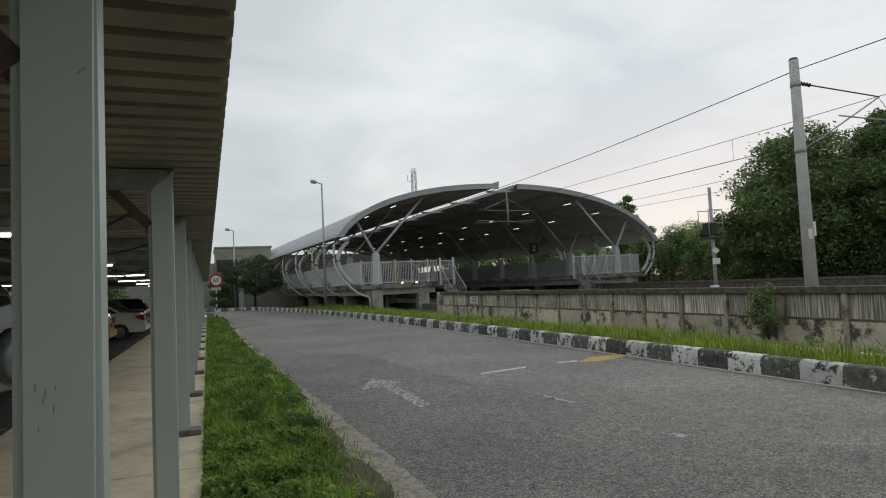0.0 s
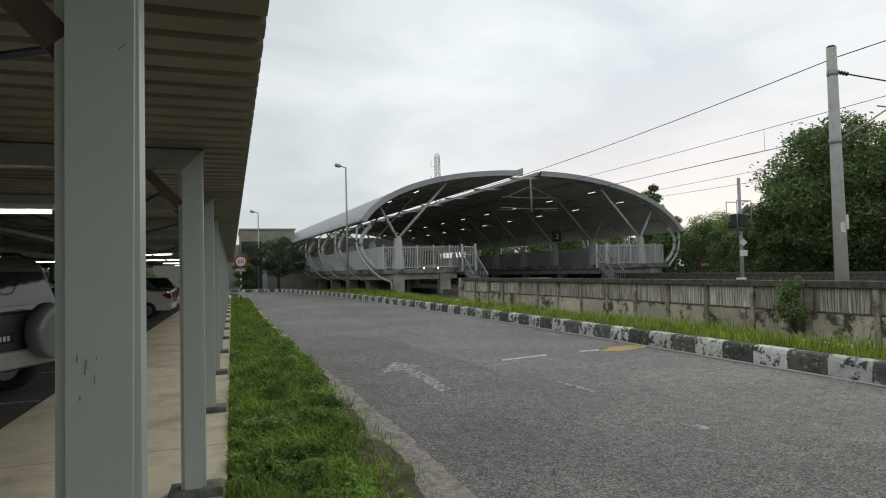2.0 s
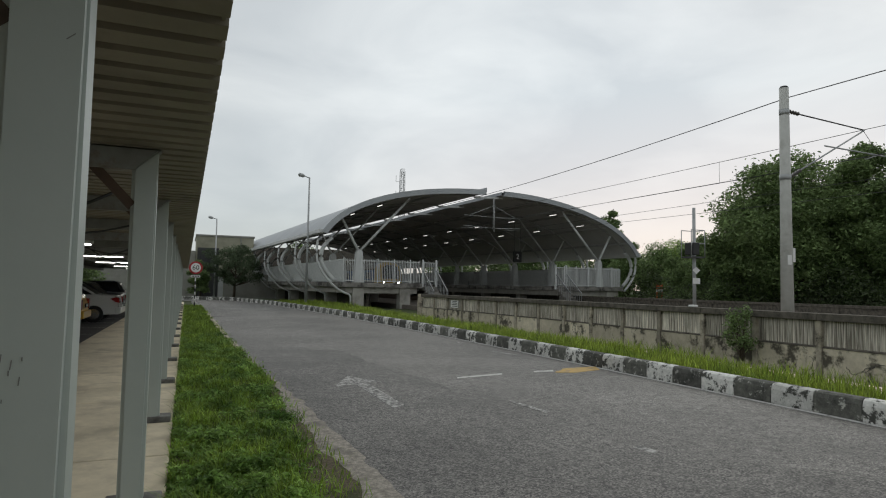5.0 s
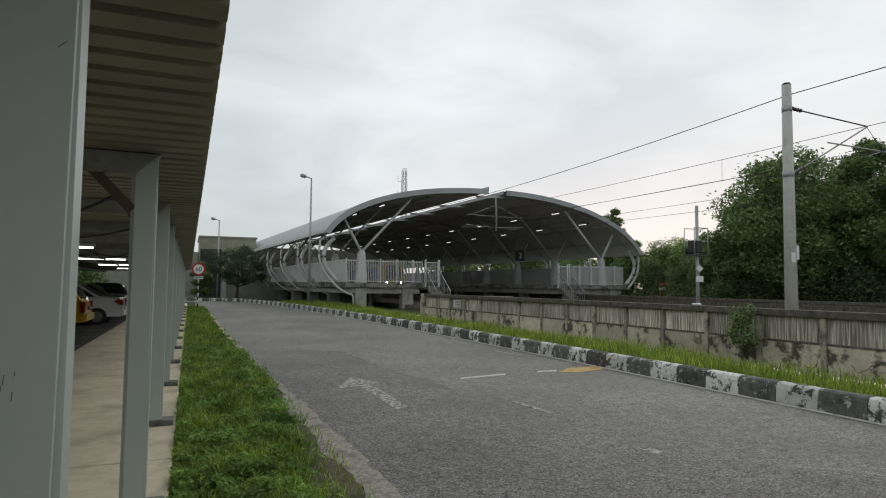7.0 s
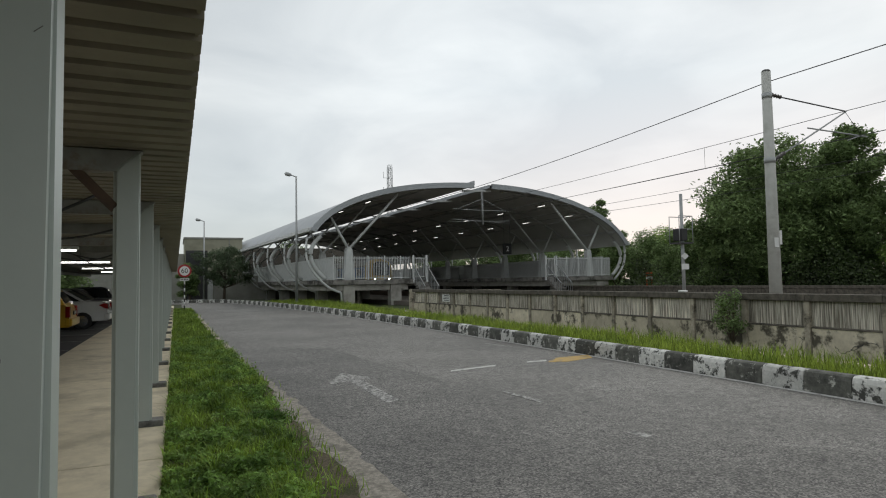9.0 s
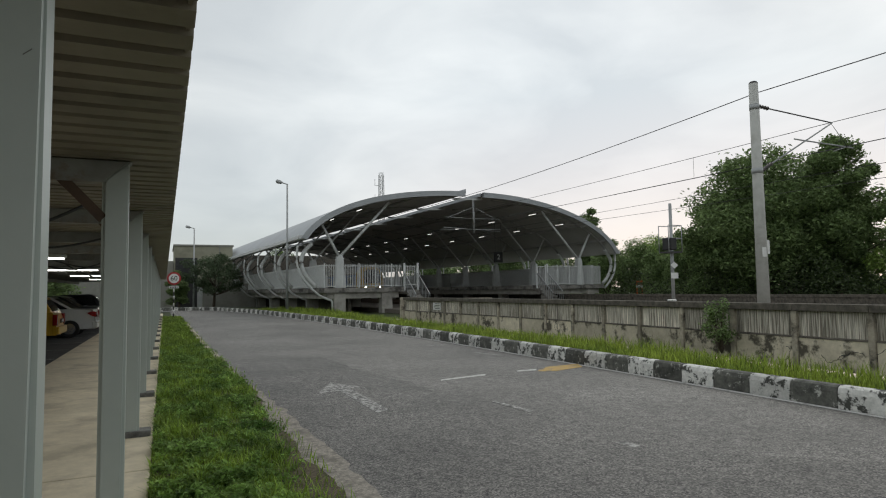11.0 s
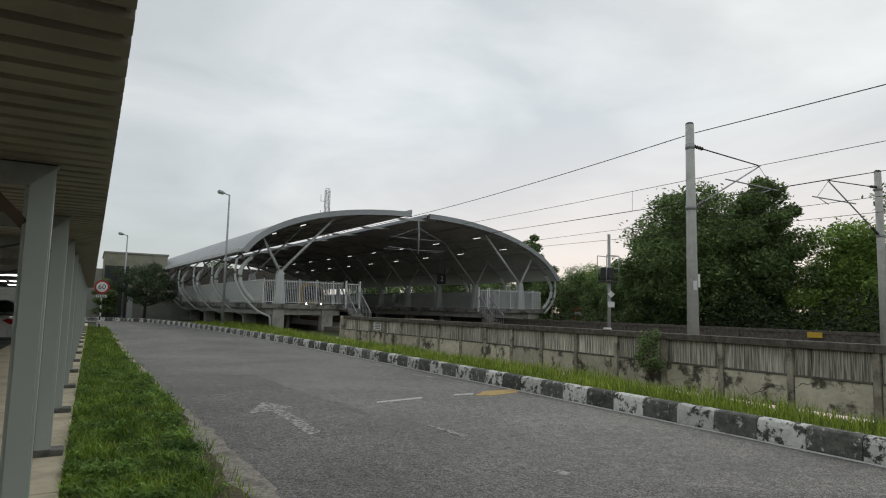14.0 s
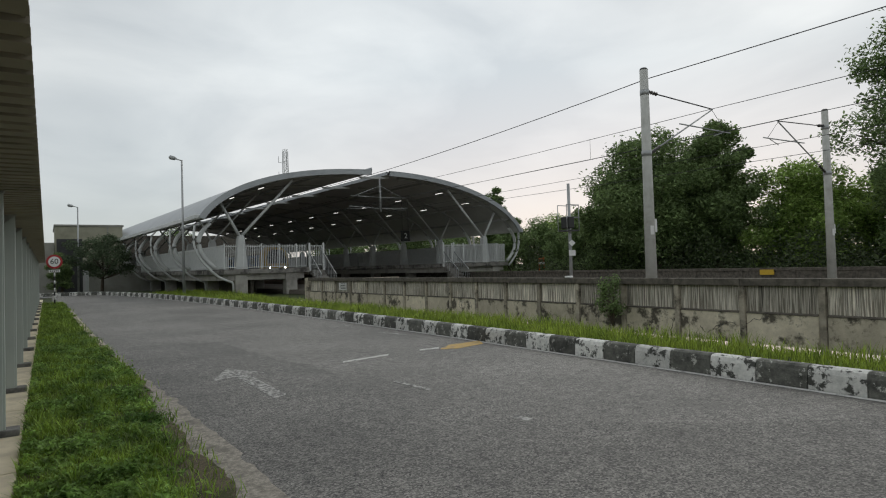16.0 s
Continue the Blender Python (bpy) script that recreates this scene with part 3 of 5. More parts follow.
w_cap = mesh_of("coping", bm, M_cap)
for k in range(-6, 16):
    y = 3.64 + bay * k
    lean = math.degrees(math.atan2(wall_x(y) - wall_x(y + bay), bay))
    for nm, me in (("wall_post", w_post), ("upper_panel", w_upper), ("lower_panel", w_lower), ("ledge", w_ledge), ("coping", w_cap)):
        piece(nm, me, wall, pose(wall_x(y), y, 0, 0, 0, lean))
bm = B()
box(bm, 11.5, 11.68, 28.5, 28.7, -0.4, 1.06)
box(bm, 11.68, 17.0, 28.52, 28.66, -0.4, 0.95)
part("return_wall", bm, M_wall, wall)
bm = B()
prev = None
for y in np.arange(-8, 32, 1.0):
    x = wall_x(y)
    row = [bm.verts.new((x - 0.58, y, -0.29)), bm.verts.new((x - 0.40, y, -0.7)), bm.verts.new((x + 0.2, y, -0.7))]
    if prev:
        for i in range(2):
            bm.faces.new((prev[i], prev[i + 1], row[i + 1], row[i]))
    prev = row
tagged(part("drain", bm, M_soil), "dark drain ditch at the foot of the wall", "ditch", kind="structure")

# dark growth lines and a small notice on the wall
rw = random.Random(4)
for k in range(12):
    y, z = rw.choice((6.0, 7.2, 10.6, 12.2, 13.5, 15.0, 17.0, 5.0, 20.5, 9.2)) + rw.uniform(-0.4, 0.4), rw.uniform(-0.05, 0.3)
    a, pts = rw.uniform(0, math.tau), []
    for i in range(14):
        pts.append((wall_x(y) + 0.012, y, z))
        a += rw.uniform(-0.9, 0.9)
        y, z = y + 0.05 * math.cos(a), min(0.39, max(-0.2, z + 0.045 * math.sin(a)))
    tagged(part("wall_vine", tube(B(), pts, [0.003 + 0.004 * rw.random() for _ in pts], 5), M_dark), "dark dried creeper line on the boundary wall", "dried creeper", "creeper lines")
notice = thing("wall_notice", pose(wall_x(24.4), 24.4, 0.66), "small pale notice plate on the boundary wall", "notice")
part("plate", box(B(), 0.02, 0.045, -0.42, 0.42, -0.17, 0.17), M_sign_white, notice)
for k in range(4):
    part("bar", box(B(), 0.012, 0.019, -0.34, 0.2 + 0.04 * (k % 3), 0.11 - 0.075 * k, 0.14 - 0.075 * k), M_black, notice)

# ---- tracks and the wall beyond ----
bm = B()
box(bm, 12.35, 28.4, -60, 31, -0.05, 0.22)
tagged(part("track_bed", bm, M_ballast), "brown ballast bed of the railway tracks", "track bed", kind="structure")
ob = part("station_track_bed", box(B(), 3.0, 17.0, -6.0, 75, -0.04, 0.23), M_ballast)
ob.matrix_basis = S
tagged(ob, "ballast bed between the platforms", "track bed", kind="structure")
rails = thing("railway_track", pose(0, 0, 0), "two tracks of rusty steel rails", "railway track", kind="structure")
for x in (18.3, 22.5):
    for g in (-0.53, 0.53):
        bm = B()
        beam(bm, (x + g, -60, 0.40), (x + g, 36.5, 0.40), 0.07, 0.15)
        beam(bm, (x + g, 36.5, 0.40), tuple(S @ Vector((x - 10.3 + g, 70, 0.40))), 0.07, 0.15)
        part("rail", bm, M_rail, rails)
    sl = mesh_of("sleeper", box(B(), -1.1, 1.1, -0.12, 0.12, 0.20, 0.34), M_wall)
    for k in range(60):
        piece("sleeper", sl, rails, pose(x, -12 + 0.75 * k, 0))
back = thing("wall_back", pose(0, 0, 0), "dark weathered concrete wall beyond the tracks", "wall", kind="structure")
bm = B()
box(bm, 0, 0.12, 0.01, 2.49, -0.1, 0.80)
box(bm, -0.04, 0.16, 0.0, 2.5, 0.80, 0.94, 0.01)
box(bm, -0.05, 0.05, -0.08, 0.08, -0.1, 0.80)
bw = mesh_of("wall_panel", bm, M_cap)
for k in range(-12, 30):
    piece("wall_panel", bw, back, pose(28.5, 2.5 * k, 0))

# ---- carport canopy ----
carport = thing("carport", pose(0, 0, 0), "grey steel carport canopy with ribbed metal roof over a car park", "canopy")
POST_Y = [-6.2, -3.4, -0.58] + [2.4 + 2.6 * k for k in range(15)]
bm = B()
xs_roof = (-13.6, 0.168)
y, prev, zs = -6.0, None, 2.335
prof = []
while y < 40.6:
    prof += [(y, zs), (y + 0.125, zs), (y + 0.135, zs + 0.035), (y + 0.185, zs + 0.035), (y + 0.195, zs)]
    y += 0.20
for yy, z in prof:
    pair = [bm.verts.new((xs_roof[0], yy, z)), bm.verts.new((0.168, yy, z))]
    if prev:
        bm.faces.new((prev[0], prev[1], pair[1], pair[0]))
    prev = pair
roof_ob = part("roof_sheet", bm, M_sheet, carport, "ribbed metal roof sheet with brownish underside")
sol = roof_ob.modifiers.new("thick", "SOLIDIFY")
sol.thickness, sol.offset = 0.004, 1
bm = B()
beam(bm, (0.150, -6, 2.376), (0.150, 40.6, 2.376), 0.012, 0.05)
part("edge_trim", bm, M_sheet, carport)
bm = B()
prism(bm, [(-0.255, 0.105), (-0.105, 0.105), (-0.105, 2.326), (-0.108, 2.326), (-0.255, 2.19)], 0.0, 0.13)
bmesh.ops.bevel(bm, geom=[e for e in bm.edges if abs(e.verts[0].co.z - e.verts[1].co.z) > 1.5], offset=0.022, segments=6, affect="EDGES")
post_me = mesh_of("post", bm, M_post)
bm = B()
box(bm, -0.35, -0.02, -0.02, 0.18, 0.045, 0.11, 0.012)
plinth_me = mesh_of("plinth", bm, M_plinth)
bm = B()
prism(bm, [(-0.258, 2.19), (-0.112, 2.326), (-13.4, 2.326), (-13.4, 2.19)], 0.0, 0.10)
beam_me = mesh_of("roof_beam", bm, M_beam)
for py in POST_Y:
    piece("post", post_me, carport, pose(-0.022, py, 0))
    piece("plinth", plinth_me, carport, pose(0, py, 0))
    piece("roof_beam", beam_me, carport, pose(0, py, 0))
    piece("post", post_me, carport, pose(-7.1, py, -0.05))
bm = B()
beam(bm, (-4.6, -6, 2.13), (-4.6, 40, 2.13), 0.1, 0.12)
part("purlin", bm, M_beam, carport)
bm = B()
beam(bm, (-2.6, -6, 2.10), (-2.6, 40, 2.10), 0.2, 0.05)
part("cable_tray", bm, M_truss, carport)
for k, py in enumerate(POST_Y[1:-1]):
    bm = B()
    beam(bm, (-0.52, py + 0.05, 2.23), (-0.27, py + 0.05, 1.96), 0.06, 0.06)
    part("knee_brace", bm, M_rusty, carport, "rusty brown knee brace")

# scuffs on the nearest post
for x, z, h, lean in ((-0.235, 1.336, 0.016, 4), (-0.219, 1.324, 0.018, 6), (-0.222, 1.309, 0.010, 0), (-0.205, 1.294, 0.016, 5), (-0.202, 1.334, 0.007, 0), (-0.23, 1.259, 0.007, 0), (-0.153, 1.95, 0.02, 48)):
    ob = part("scuff", box(B(), -0.0008, 0.0008, -0.0012, 0.0, -h / 2, h / 2), M_stain_grey, carport)
    ob.matrix_basis = pose(x, -0.5815, z, 0, lean, 0)

# ---- tube lights under the canopy ----
bm = B()
box(bm, -0.62, 0.62, -0.05, 0.05, 0.03, 0.075, 0.008)
lt_body = mesh_of("housing", bm, M_rib)
lt_tube = mesh_of("lamp_tube", tube(B(), [(-0.59, 0, 0.01), (0.59, 0, 0.01)], 0.013, 8), M_tube)
for k, py in enumerate(POST_Y[3::2]):
    for x in (-1.9,) if k > 3 else (-1.9, -5.4):
        t = thing("tube_light", pose(x, py + 1.3, 2.02), "lit white fluorescent tube light under the canopy", "light", "canopy tube lights")
        piece("housing", lt_body, t, pose(0, 0, 0))
        piece("lamp_tube", lt_tube, t, pose(0, 0, 0))
        stem = part("hanger", box(B(), -0.012, 0.012, -0.012, 0.012, 0.07, 0.32), M_truss, t)
for k, py in enumerate(POST_Y[2:9]):
    pts = [(-1.9 + 1.5 * s, py + 0.18 + 0.4 * s, 2.18 - 0.32 * math.sin(math.pi * s) * (0.6 + 0.4 * (k % 2)) - 0.05 * s) for s in np.linspace(0, 1, 12)]
    tagged(part("cable", tube(B(), pts, 0.012, 6), M_dark), "slack black cable hanging under the canopy", "cable", "canopy cables")


# ---- cars ----
def wheel_mesh(r):
    bm = B()
    tube(bm, [(0, -0.1, 0), (0, -0.085, 0), (0, 0.085, 0), (0, 0.1, 0)], [r * 0.9, r, r, r * 0.9], 24)
    a = mesh_of("tyre", bm, M_tyre)
    bm = B()
    tube(bm, [(0, -0.104, 0), (0, 0.104, 0)], r * 0.62, 16)
    return a, mesh_of("rim", bm, M_chrome)


def car(m, paint_m, kind, label, spare=False):
    """A parked car with its rear at x = 0, facing -x."""
    L, W, H, r = {"sedan": (4.4, 1.72, 1.44, 0.30), "hatch": (3.7, 1.64, 1.48, 0.29), "suv": (4.3, 1.75, 1.78, 0.36)}[kind]
    c = thing("car", m, label, "car", "cars parked in the car park")
    base, belt = (0.24, 0.92) if kind != "suv" else (0.34, 1.08)
    if kind == "sedan":
        lower = [(0.02, base + 0.05), (0.0, 0.55), (-0.05, 0.86), (-0.12, belt + 0.03), (-0.75, belt + 0.06), (-3.2, belt), (-4.2, 0.78), (-4.36, 0.62), (-4.38, 0.4), (-4.3, base)]
        top = [(-0.62, belt), (-1.35, H - 0.05), (-1.8, H), (-2.5, H - 0.03), (-3.35, belt)]
    elif kind == "hatch":
        lower = [(0.02, base + 0.05), (0.0, 0.5), (-0.04, 0.8), (-0.1, belt + 0.03), (-2.6, belt), (-3.5, 0.78), (-3.66, 0.6), (-3.66, 0.4), (-3.6, base)]
        top = [(-0.08, belt), (-0.38, H - 0.1), (-0.6, H), (-1.8, H - 0.02), (-2.75, belt)]
    else:
        lower = [(0.0, base + 0.05), (-0.02, 0.6), (-0.04, 0.95), (-0.06, belt), (-3.0, belt), (-4.1, 0.95), (-4.22, 0.8), (-4.24, 0.5), (-4.15, base)]
        top = [(-0.08, belt), (-0.22, H - 0.12), (-0.35, H), (-2.2, H - 0.02), (-2.95, belt)]

    def loft(outline, widths):
        bm = B()
        rings = [[bm.verts.new((x, s * w, z)) for x, z in outline] for s, w in widths]
        for a, b in zip(rings, rings[1:]):
            for k in range(len(outline)):
                f = bm.faces.new((a[k], a[(k + 1) % len(outline)], b[(k + 1) % len(outline)], b[k]))
        bm.faces.new(rings[0])
        bm.faces.new(rings[-1][::-1])
        return bm

    bm = loft(lower, ((-1, W / 2 - 0.07), (-1, W / 2), (1, W / 2), (1, W / 2 - 0.07)))
    body = part("body", bm, paint_m, c)
    bv = body.modifiers.new("round", "BEVEL")
    bv.width, bv.segments, bv.limit_method, bv.angle_limit = 0.05, 3, "ANGLE", radians(28)
    bm = B()
    lo, hi = W / 2 - 0.05, W / 2 - 0.20
    rings = []
    for sgn in (-1, 1):
        rings.append([bm.verts.new((x, sgn * (lo if z <= belt + 0.01 else hi), z)) for x, z in top])
    n = len(top)
    bm.faces.new(rings[0])
    bm.faces.new(rings[1][::-1])
    for k in range(n):
        bm.faces.new((rings[0][k], rings[0][(k + 1) % n], rings[1][(k + 1) % n], rings[1][k]))
    cabin = part("cabin", bm, paint_m, c)
    bv = cabin.modifiers.new("round", "BEVEL")
    bv.width, bv.segments = 0.035, 3
    # glass: rear screen and side windows, a little proud of the cabin
    (xa, za), (xb, zb) = top[0], top[1]
    bm = B()
    for sx, (z0, z1) in ((0.012, (0.16, 0.9)),):
        p = [(xa + (xb - xa) * f + sx, s * (lo + (hi - lo) * f - 0.09), za + (zb - za) * f + 0.004) for f, s in ((z0, -1), (z0, 1), (z1, 1), (z1, -1))]
        q = [(x - 0.03, yy, z) for x, yy, z in p]
        a, b = [bm.verts.new(v) for v in p], [bm.verts.new(v) for v in q]
        bm.faces.new(a)
        bm.faces.new(b[::-1])
        for k in range(4):
            bm.faces.new((a[k], a[(k + 1) % 4], b[(k + 1) % 4], b[k]))
    part("rear_window", bm, M_glass, c)
    for sgn in (-1, 1):
        bm = B()
        (xf, zf), (xg, zg) = top[-1], top[-2]
        pts = [(xa - 0.22, 0.12), (xb - 0.10, 0.86), (xg + 0.06, 0.86), (xf + 0.28, 0.12)]
        a, b = [], []
        for x, f in pts:
            yy = lo + (hi - lo) * f
            z = belt + (H - belt) * f
            a.append(bm.verts.new((x, sgn * (yy + 0.008), z)))
            b.append(bm.verts.new((x, sgn * (yy - 0.03), z)))
        bm.faces.new(a)
        bm.faces.new(b[::-1])
        for k in range(4):
            bm.faces.new((a[k], a[(k + 1) % 4], b[(k + 1) % 4], b[k]))
        part("side_window", bm, M_glass, c)
    tyre, rim = wheel_mesh(r)
    for x in (-0.78, -L + 0.82):
        for sgn in (-1, 1):
            w = piece("wheel", tyre, c, pose(x, sgn * (W / 2 - 0.10), r))
            piece("rim", rim, w, pose(0, 0, 0))
    for sgn in (-1, 1):
        bm = B()
        if kind == "sedan":
            prism(bm, [(0.012, 0.70), (0.0, 0.86), (-0.10, 0.90), (-0.28, 0.84), (-0.1, 0.72)], sgn * (W / 2 - 0.40), sgn * (W / 2 + 0.006))
        else:
            box(bm, -0.10, 0.015, sgn * (W / 2 - 0.17) if sgn > 0 else -W / 2 - 0.004, W / 2 + 0.004 if sgn > 0 else -(W / 2 - 0.17), belt - 0.34, belt - 0.02, 0.01)
        part("tail_light", bm, M_tail, c, "red tail light")
    bm = B()
    box(bm, -0.12, 0.075, -W / 2 + 0.05, W / 2 - 0.05, base + 0.08, base + 0.30, 0.03)
    part("bumper", bm, paint_m if kind != "suv" else M_galv, c)
    bm = B()
    box(bm, 0.0, 0.03, -0.24, 0.24, 0.62, 0.74)
    pl = part("marker_plate", bm, M_plate, c)
    pl.location = (0.055 if kind == "sedan" else 0.02, -0.45 if spare else 0, 0.02 if kind != "suv" else 0.12)
    bm = B()
    for k in range(6):
        box(bm, 0.03, 0.033, -0.19 + 0.065 * k, -0.15 + 0.065 * k, 0.65, 0.71)
    part("plate_bars", bm, M_bar, pl)
    if spare:
        bm = B()
        tube(bm, [(0.05, 0.3, 0.84), (0.07, 0.3, 0.84), (0.23, 0.3, 0.84), (0.27, 0.3, 0.84), (0.275, 0.3, 0.84)], [0.32, 0.36, 0.36, 0.32, 0.2], 32)
        part("spare_wheel_cover", bm, car_paint("silver_cover", (0.20, 0.215, 0.225)), c, "silver spare wheel cover")
        bm = B()
        for yy in (-0.55, 0.55):
            tube(bm, [(-0.4, yy, H + 0.02), (-0.5, yy, H + 0.07), (-2.2, yy, H + 0.07), (-2.3, yy, H + 0.02)], 0.02, 8)
        part("roof_rail", bm, M_dark, c)
    return c


P_white, P_silver, P_dark = car_paint("white_car_paint", (0.72, 0.73, 0.73)), car_paint("silver_car_paint", (0.40, 0.42, 0.43)), car_paint("dark_car_paint", (0.03, 0.032, 0.036))
P_yellow, P_blue, P_grey = car_paint("yellow_car_paint", (0.68, 0.40, 0.03)), car_paint("blue_car_paint", (0.035, 0.06, 0.13)), car_paint("grey_car_paint", (0.075, 0.08, 0.083))
car(pose(-2.42, 7.0, 0, 0, 0, -22), P_grey, "suv", "dark grey off-road car with silver spare wheel cover", True)
car(pose(-2.9, 11.7, 0), P_white, "hatch", "white hatchback parked in the car park")
car(pose(-2.9, 15.2, 0), P_dark, "hatch", "black hatchback parked in the car park")
car(pose(-2.78, 19.9, 0), P_yellow, "hatch", "yellow hatchback parked in the car park")
car(pose(-2.08, 23.3, 0), P_white, "sedan", "white saloon car parked with its tail to the path")
car(pose(-2.2, 26.2, 0), P_dark, "sedan", "black saloon car parked in the car park")
car(pose(-2.35, 28.9, 0), P_silver, "sedan", "silver saloon car parked in the car park")
car(pose(-2.5, 31.6, 0), P_dark, "hatch", "black hatchback parked in the car park")
car(pose(-2.5, 34.3, 0), P_blue, "sedan", "dark blue saloon car parked in the car park")
car(pose(-11.5, 14.0, 0, 0, 0, 180), P_silver, "sedan", "silver saloon car in the far row")
car(pose(-11.5, 19.0, 0, 0, 0, 180), P_white, "hatch", "white hatchback in the far row")
car(pose(-11.5, 24.0, 0, 0, 0, 180), P_dark, "sedan", "black saloon car in the far row")
for k in range(12):
    paint("parking_line", [(-2.2, 6.83 + 2.6 * k), (-2.2, 6.91 + 2.6 * k), (-7.0, 6.91 + 2.6 * k), (-7.0, 6.83 + 2.6 * k)], M_faint, "worn white parking bay line", 0.009)

# ---- station ----
UC, BU, BL, ZC = 10.35, 5.2, 3.4, 3.07  # the oval roof: middle, height above and below its widest
BAY, NB = 6.0, 11
LEN = BAY * (NB - 1)


def oval(angle, off=0.0):
    """A point of the roof's oval; 90 degrees is the ridge, 180 the near eave."""
    c, s = math.cos(radians(angle)), math.sin(radians(angle))
    half, full = (13.45, 2.33) if c < 0 else (13.04, 2.0)
    return UC + math.copysign((half + off) * abs(c) ** (2 / full), c), ZC + math.copysign(((BU if s > 0 else BL) + off) * abs(s) ** (2 / full), s)


def roof_z(u):
    """The roof's height over a point across the tracks; the near shoulder is fuller."""
    half, full = (13.45, 2.33) if u < UC else (13.04, 2.0)
    return ZC + BU * max(0.0, 1 - (abs(u - UC) / half) ** full) ** (1 / full)


def roof_half(name, a0, a1, label, inner):
    half = thing(name, S, label, "station roof")
    steps = np.linspace(a0, inner, 25)
    bm = B()
    for (aa, ab) in zip(steps, steps[1:]):
        o0, o1, i0, i1 = oval(aa), oval(ab), oval(aa, -0.10), oval(ab, -0.10)
        v = [bm.verts.new((x, y, z)) for y in (-0.9, LEN + 1) for x, z in (o0, o1)]
        f = bm.faces.new((v[0], v[1], v[3], v[2]))
        f.smooth = True
    bmesh.ops.remove_doubles(bm, verts=bm.verts, dist=0.001)
    part("roof_skin", bm, M_shell, half)
    bm = B()
    for (aa, ab) in zip(steps, steps[1:]):
        i0, i1 = oval(aa, -0.20), oval(ab, -0.20)
        v = [bm.verts.new((x, y, z)) for y in (-0.8, LEN + 1) for x, z in (i0, i1)]
        bm.faces.new((v[0], v[1], v[3], v[2]))
    bmesh.ops.remove_doubles(bm, verts=bm.verts, dist=0.001)
    part("soffit", bm, M_under, half, "dark lining under the roof")
    front = np.linspace(a0, a1, 25)
    for k in range(6):
        bm = B()
        sub = np.linspace(front[k * 4], front[k * 4 + 4], 5)
        for aa, ab in zip(sub, sub[1:]):
            o0, o1, i0, i1 = oval(aa, 0.03), oval(ab, 0.03), oval(aa, -0.33), oval(ab, -0.33)
            v = [bm.verts.new((x, y, z)) for y in (-1.05, -0.90) for x, z in (o0, o1, i1, i0)]
            for q in ((0, 1, 2, 3), (4, 7, 6, 5), (0, 4, 5, 1), (3, 2, 6, 7)):
                bm.faces.new([v[i] for i in q])
        part("fascia", bm, M_shell, half, "pale metal edge band")
    for k in range(1, 5):
        bm = B()
        x, z = oval(steps[k * 5 - 1], -0.28)
        beam(bm, (x, -0.8, z), (x, LEN, z), 0.10, 0.16)
        part("roof_purlin", bm, M_lining_rib, half)
    return half


near_roof = roof_half("station_roof", 165, 94.45, "curved silver metal roof half over the near platform", 94.45)
far_roof = roof_half("station_roof", 12, 90.0, "curved silver metal roof half over the far platform", 89.6)
bm = B()
x, z = oval(94.45)
box(bm, x - 0.03, x + 0.05, -1.05, LEN, z - 0.12, z + 0.18)
part("ridge_upstand", bm, M_shell, near_roof)
bm = B()
x, z = oval(89.6)
box(bm, x - 0.1, x, -0.6, LEN, z - 0.2, z + 0.03)
part("ridge_upstand", bm, M_shell, far_roof)
for k in range(NB):
    bm = B()
    xa, za = oval(94.45, -0.4)
    xb, zb = oval(89.6, -0.3)
    beam(bm, (xa - 0.4, k * BAY, za), (xb + 0.4, k * BAY, zb), 0.14, 0.14)
    part("ridge_tie", bm, M_rib, near_roof)
for e, nm in ((164.5, near_roof), (12.5, far_roof)):
    bm = B()
    x, z = oval(e, 0.06)
    box(bm, x - 0.16, x + 0.16, -0.95, LEN + 1, z - 0.13, z + 0.13, 0.03)
    part("gutter", bm, M_rib, nm, "pale metal eaves gutter")


def leg_points(side):
    """The arch's foot: from the eaves out and round under the platform's edge."""
    out = []
    for z in np.linspace(4.45, 1.72, 18):
        u = -2.48 + (0.35 * ((z - 3.3) / 0.83) ** 2 if z > 3.3 else 0.88 * ((3.3 - z) / 1.52) ** 2)
        out.append((u if side < 0 else 2 * UC - u, 0, z))
    return out


def rib_mesh(a0, a1, off, r, n=22):
    bm = B()
    pts = [oval(a, off) for a in np.linspace(a0, a1, n)]
    tube(bm, [(x, 0, z) for x, z in pts], r, 10)
    return bm


bm = B()
prism(bm, [(-0.36, 1.6), (0.36, 1.6), (0.21, 3.55), (0.12, 3.75), (-0.12, 3.75), (-0.21, 3.55)], -0.22, 0.22)
bmesh.ops.bevel(bm, geom=list(bm.edges), offset=0.03, segments=2, affect="EDGES")
ped_me = mesh_of("pedestal", bm, M_rib)
rib_near, rib_far = mesh_of("rib", tube(B(), leg_points(-1), 0.13, 10), M_rib), mesh_of("rib", tube(B(), leg_points(1), 0.13, 10), M_rib)
rib_near_in, rib_far_in = mesh_of("rib_top", rib_mesh(162, 96, -0.28, 0.09, 20), M_lining_rib), mesh_of("rib_top", rib_mesh(16, 84, -0.28, 0.09, 20), M_lining_rib)
pipe_pts = [(-2.80 + (0.08 * (z - 3.4) ** 2 if z > 3.4 else 1.44 * ((3.4 - z) / 2.23) ** 2), z) for z in np.linspace(4.3, 1.17, 18)]
pipe_pts += [(-0.85, 0.93), (-0.62, 0.86), (-0.55, 0.74), (-0.55, -0.05)]
pipe_me = mesh_of("downpipe", tube(B(), [(x, -0.15, z) for x, z in pipe_pts], 0.07, 8), M_rib)
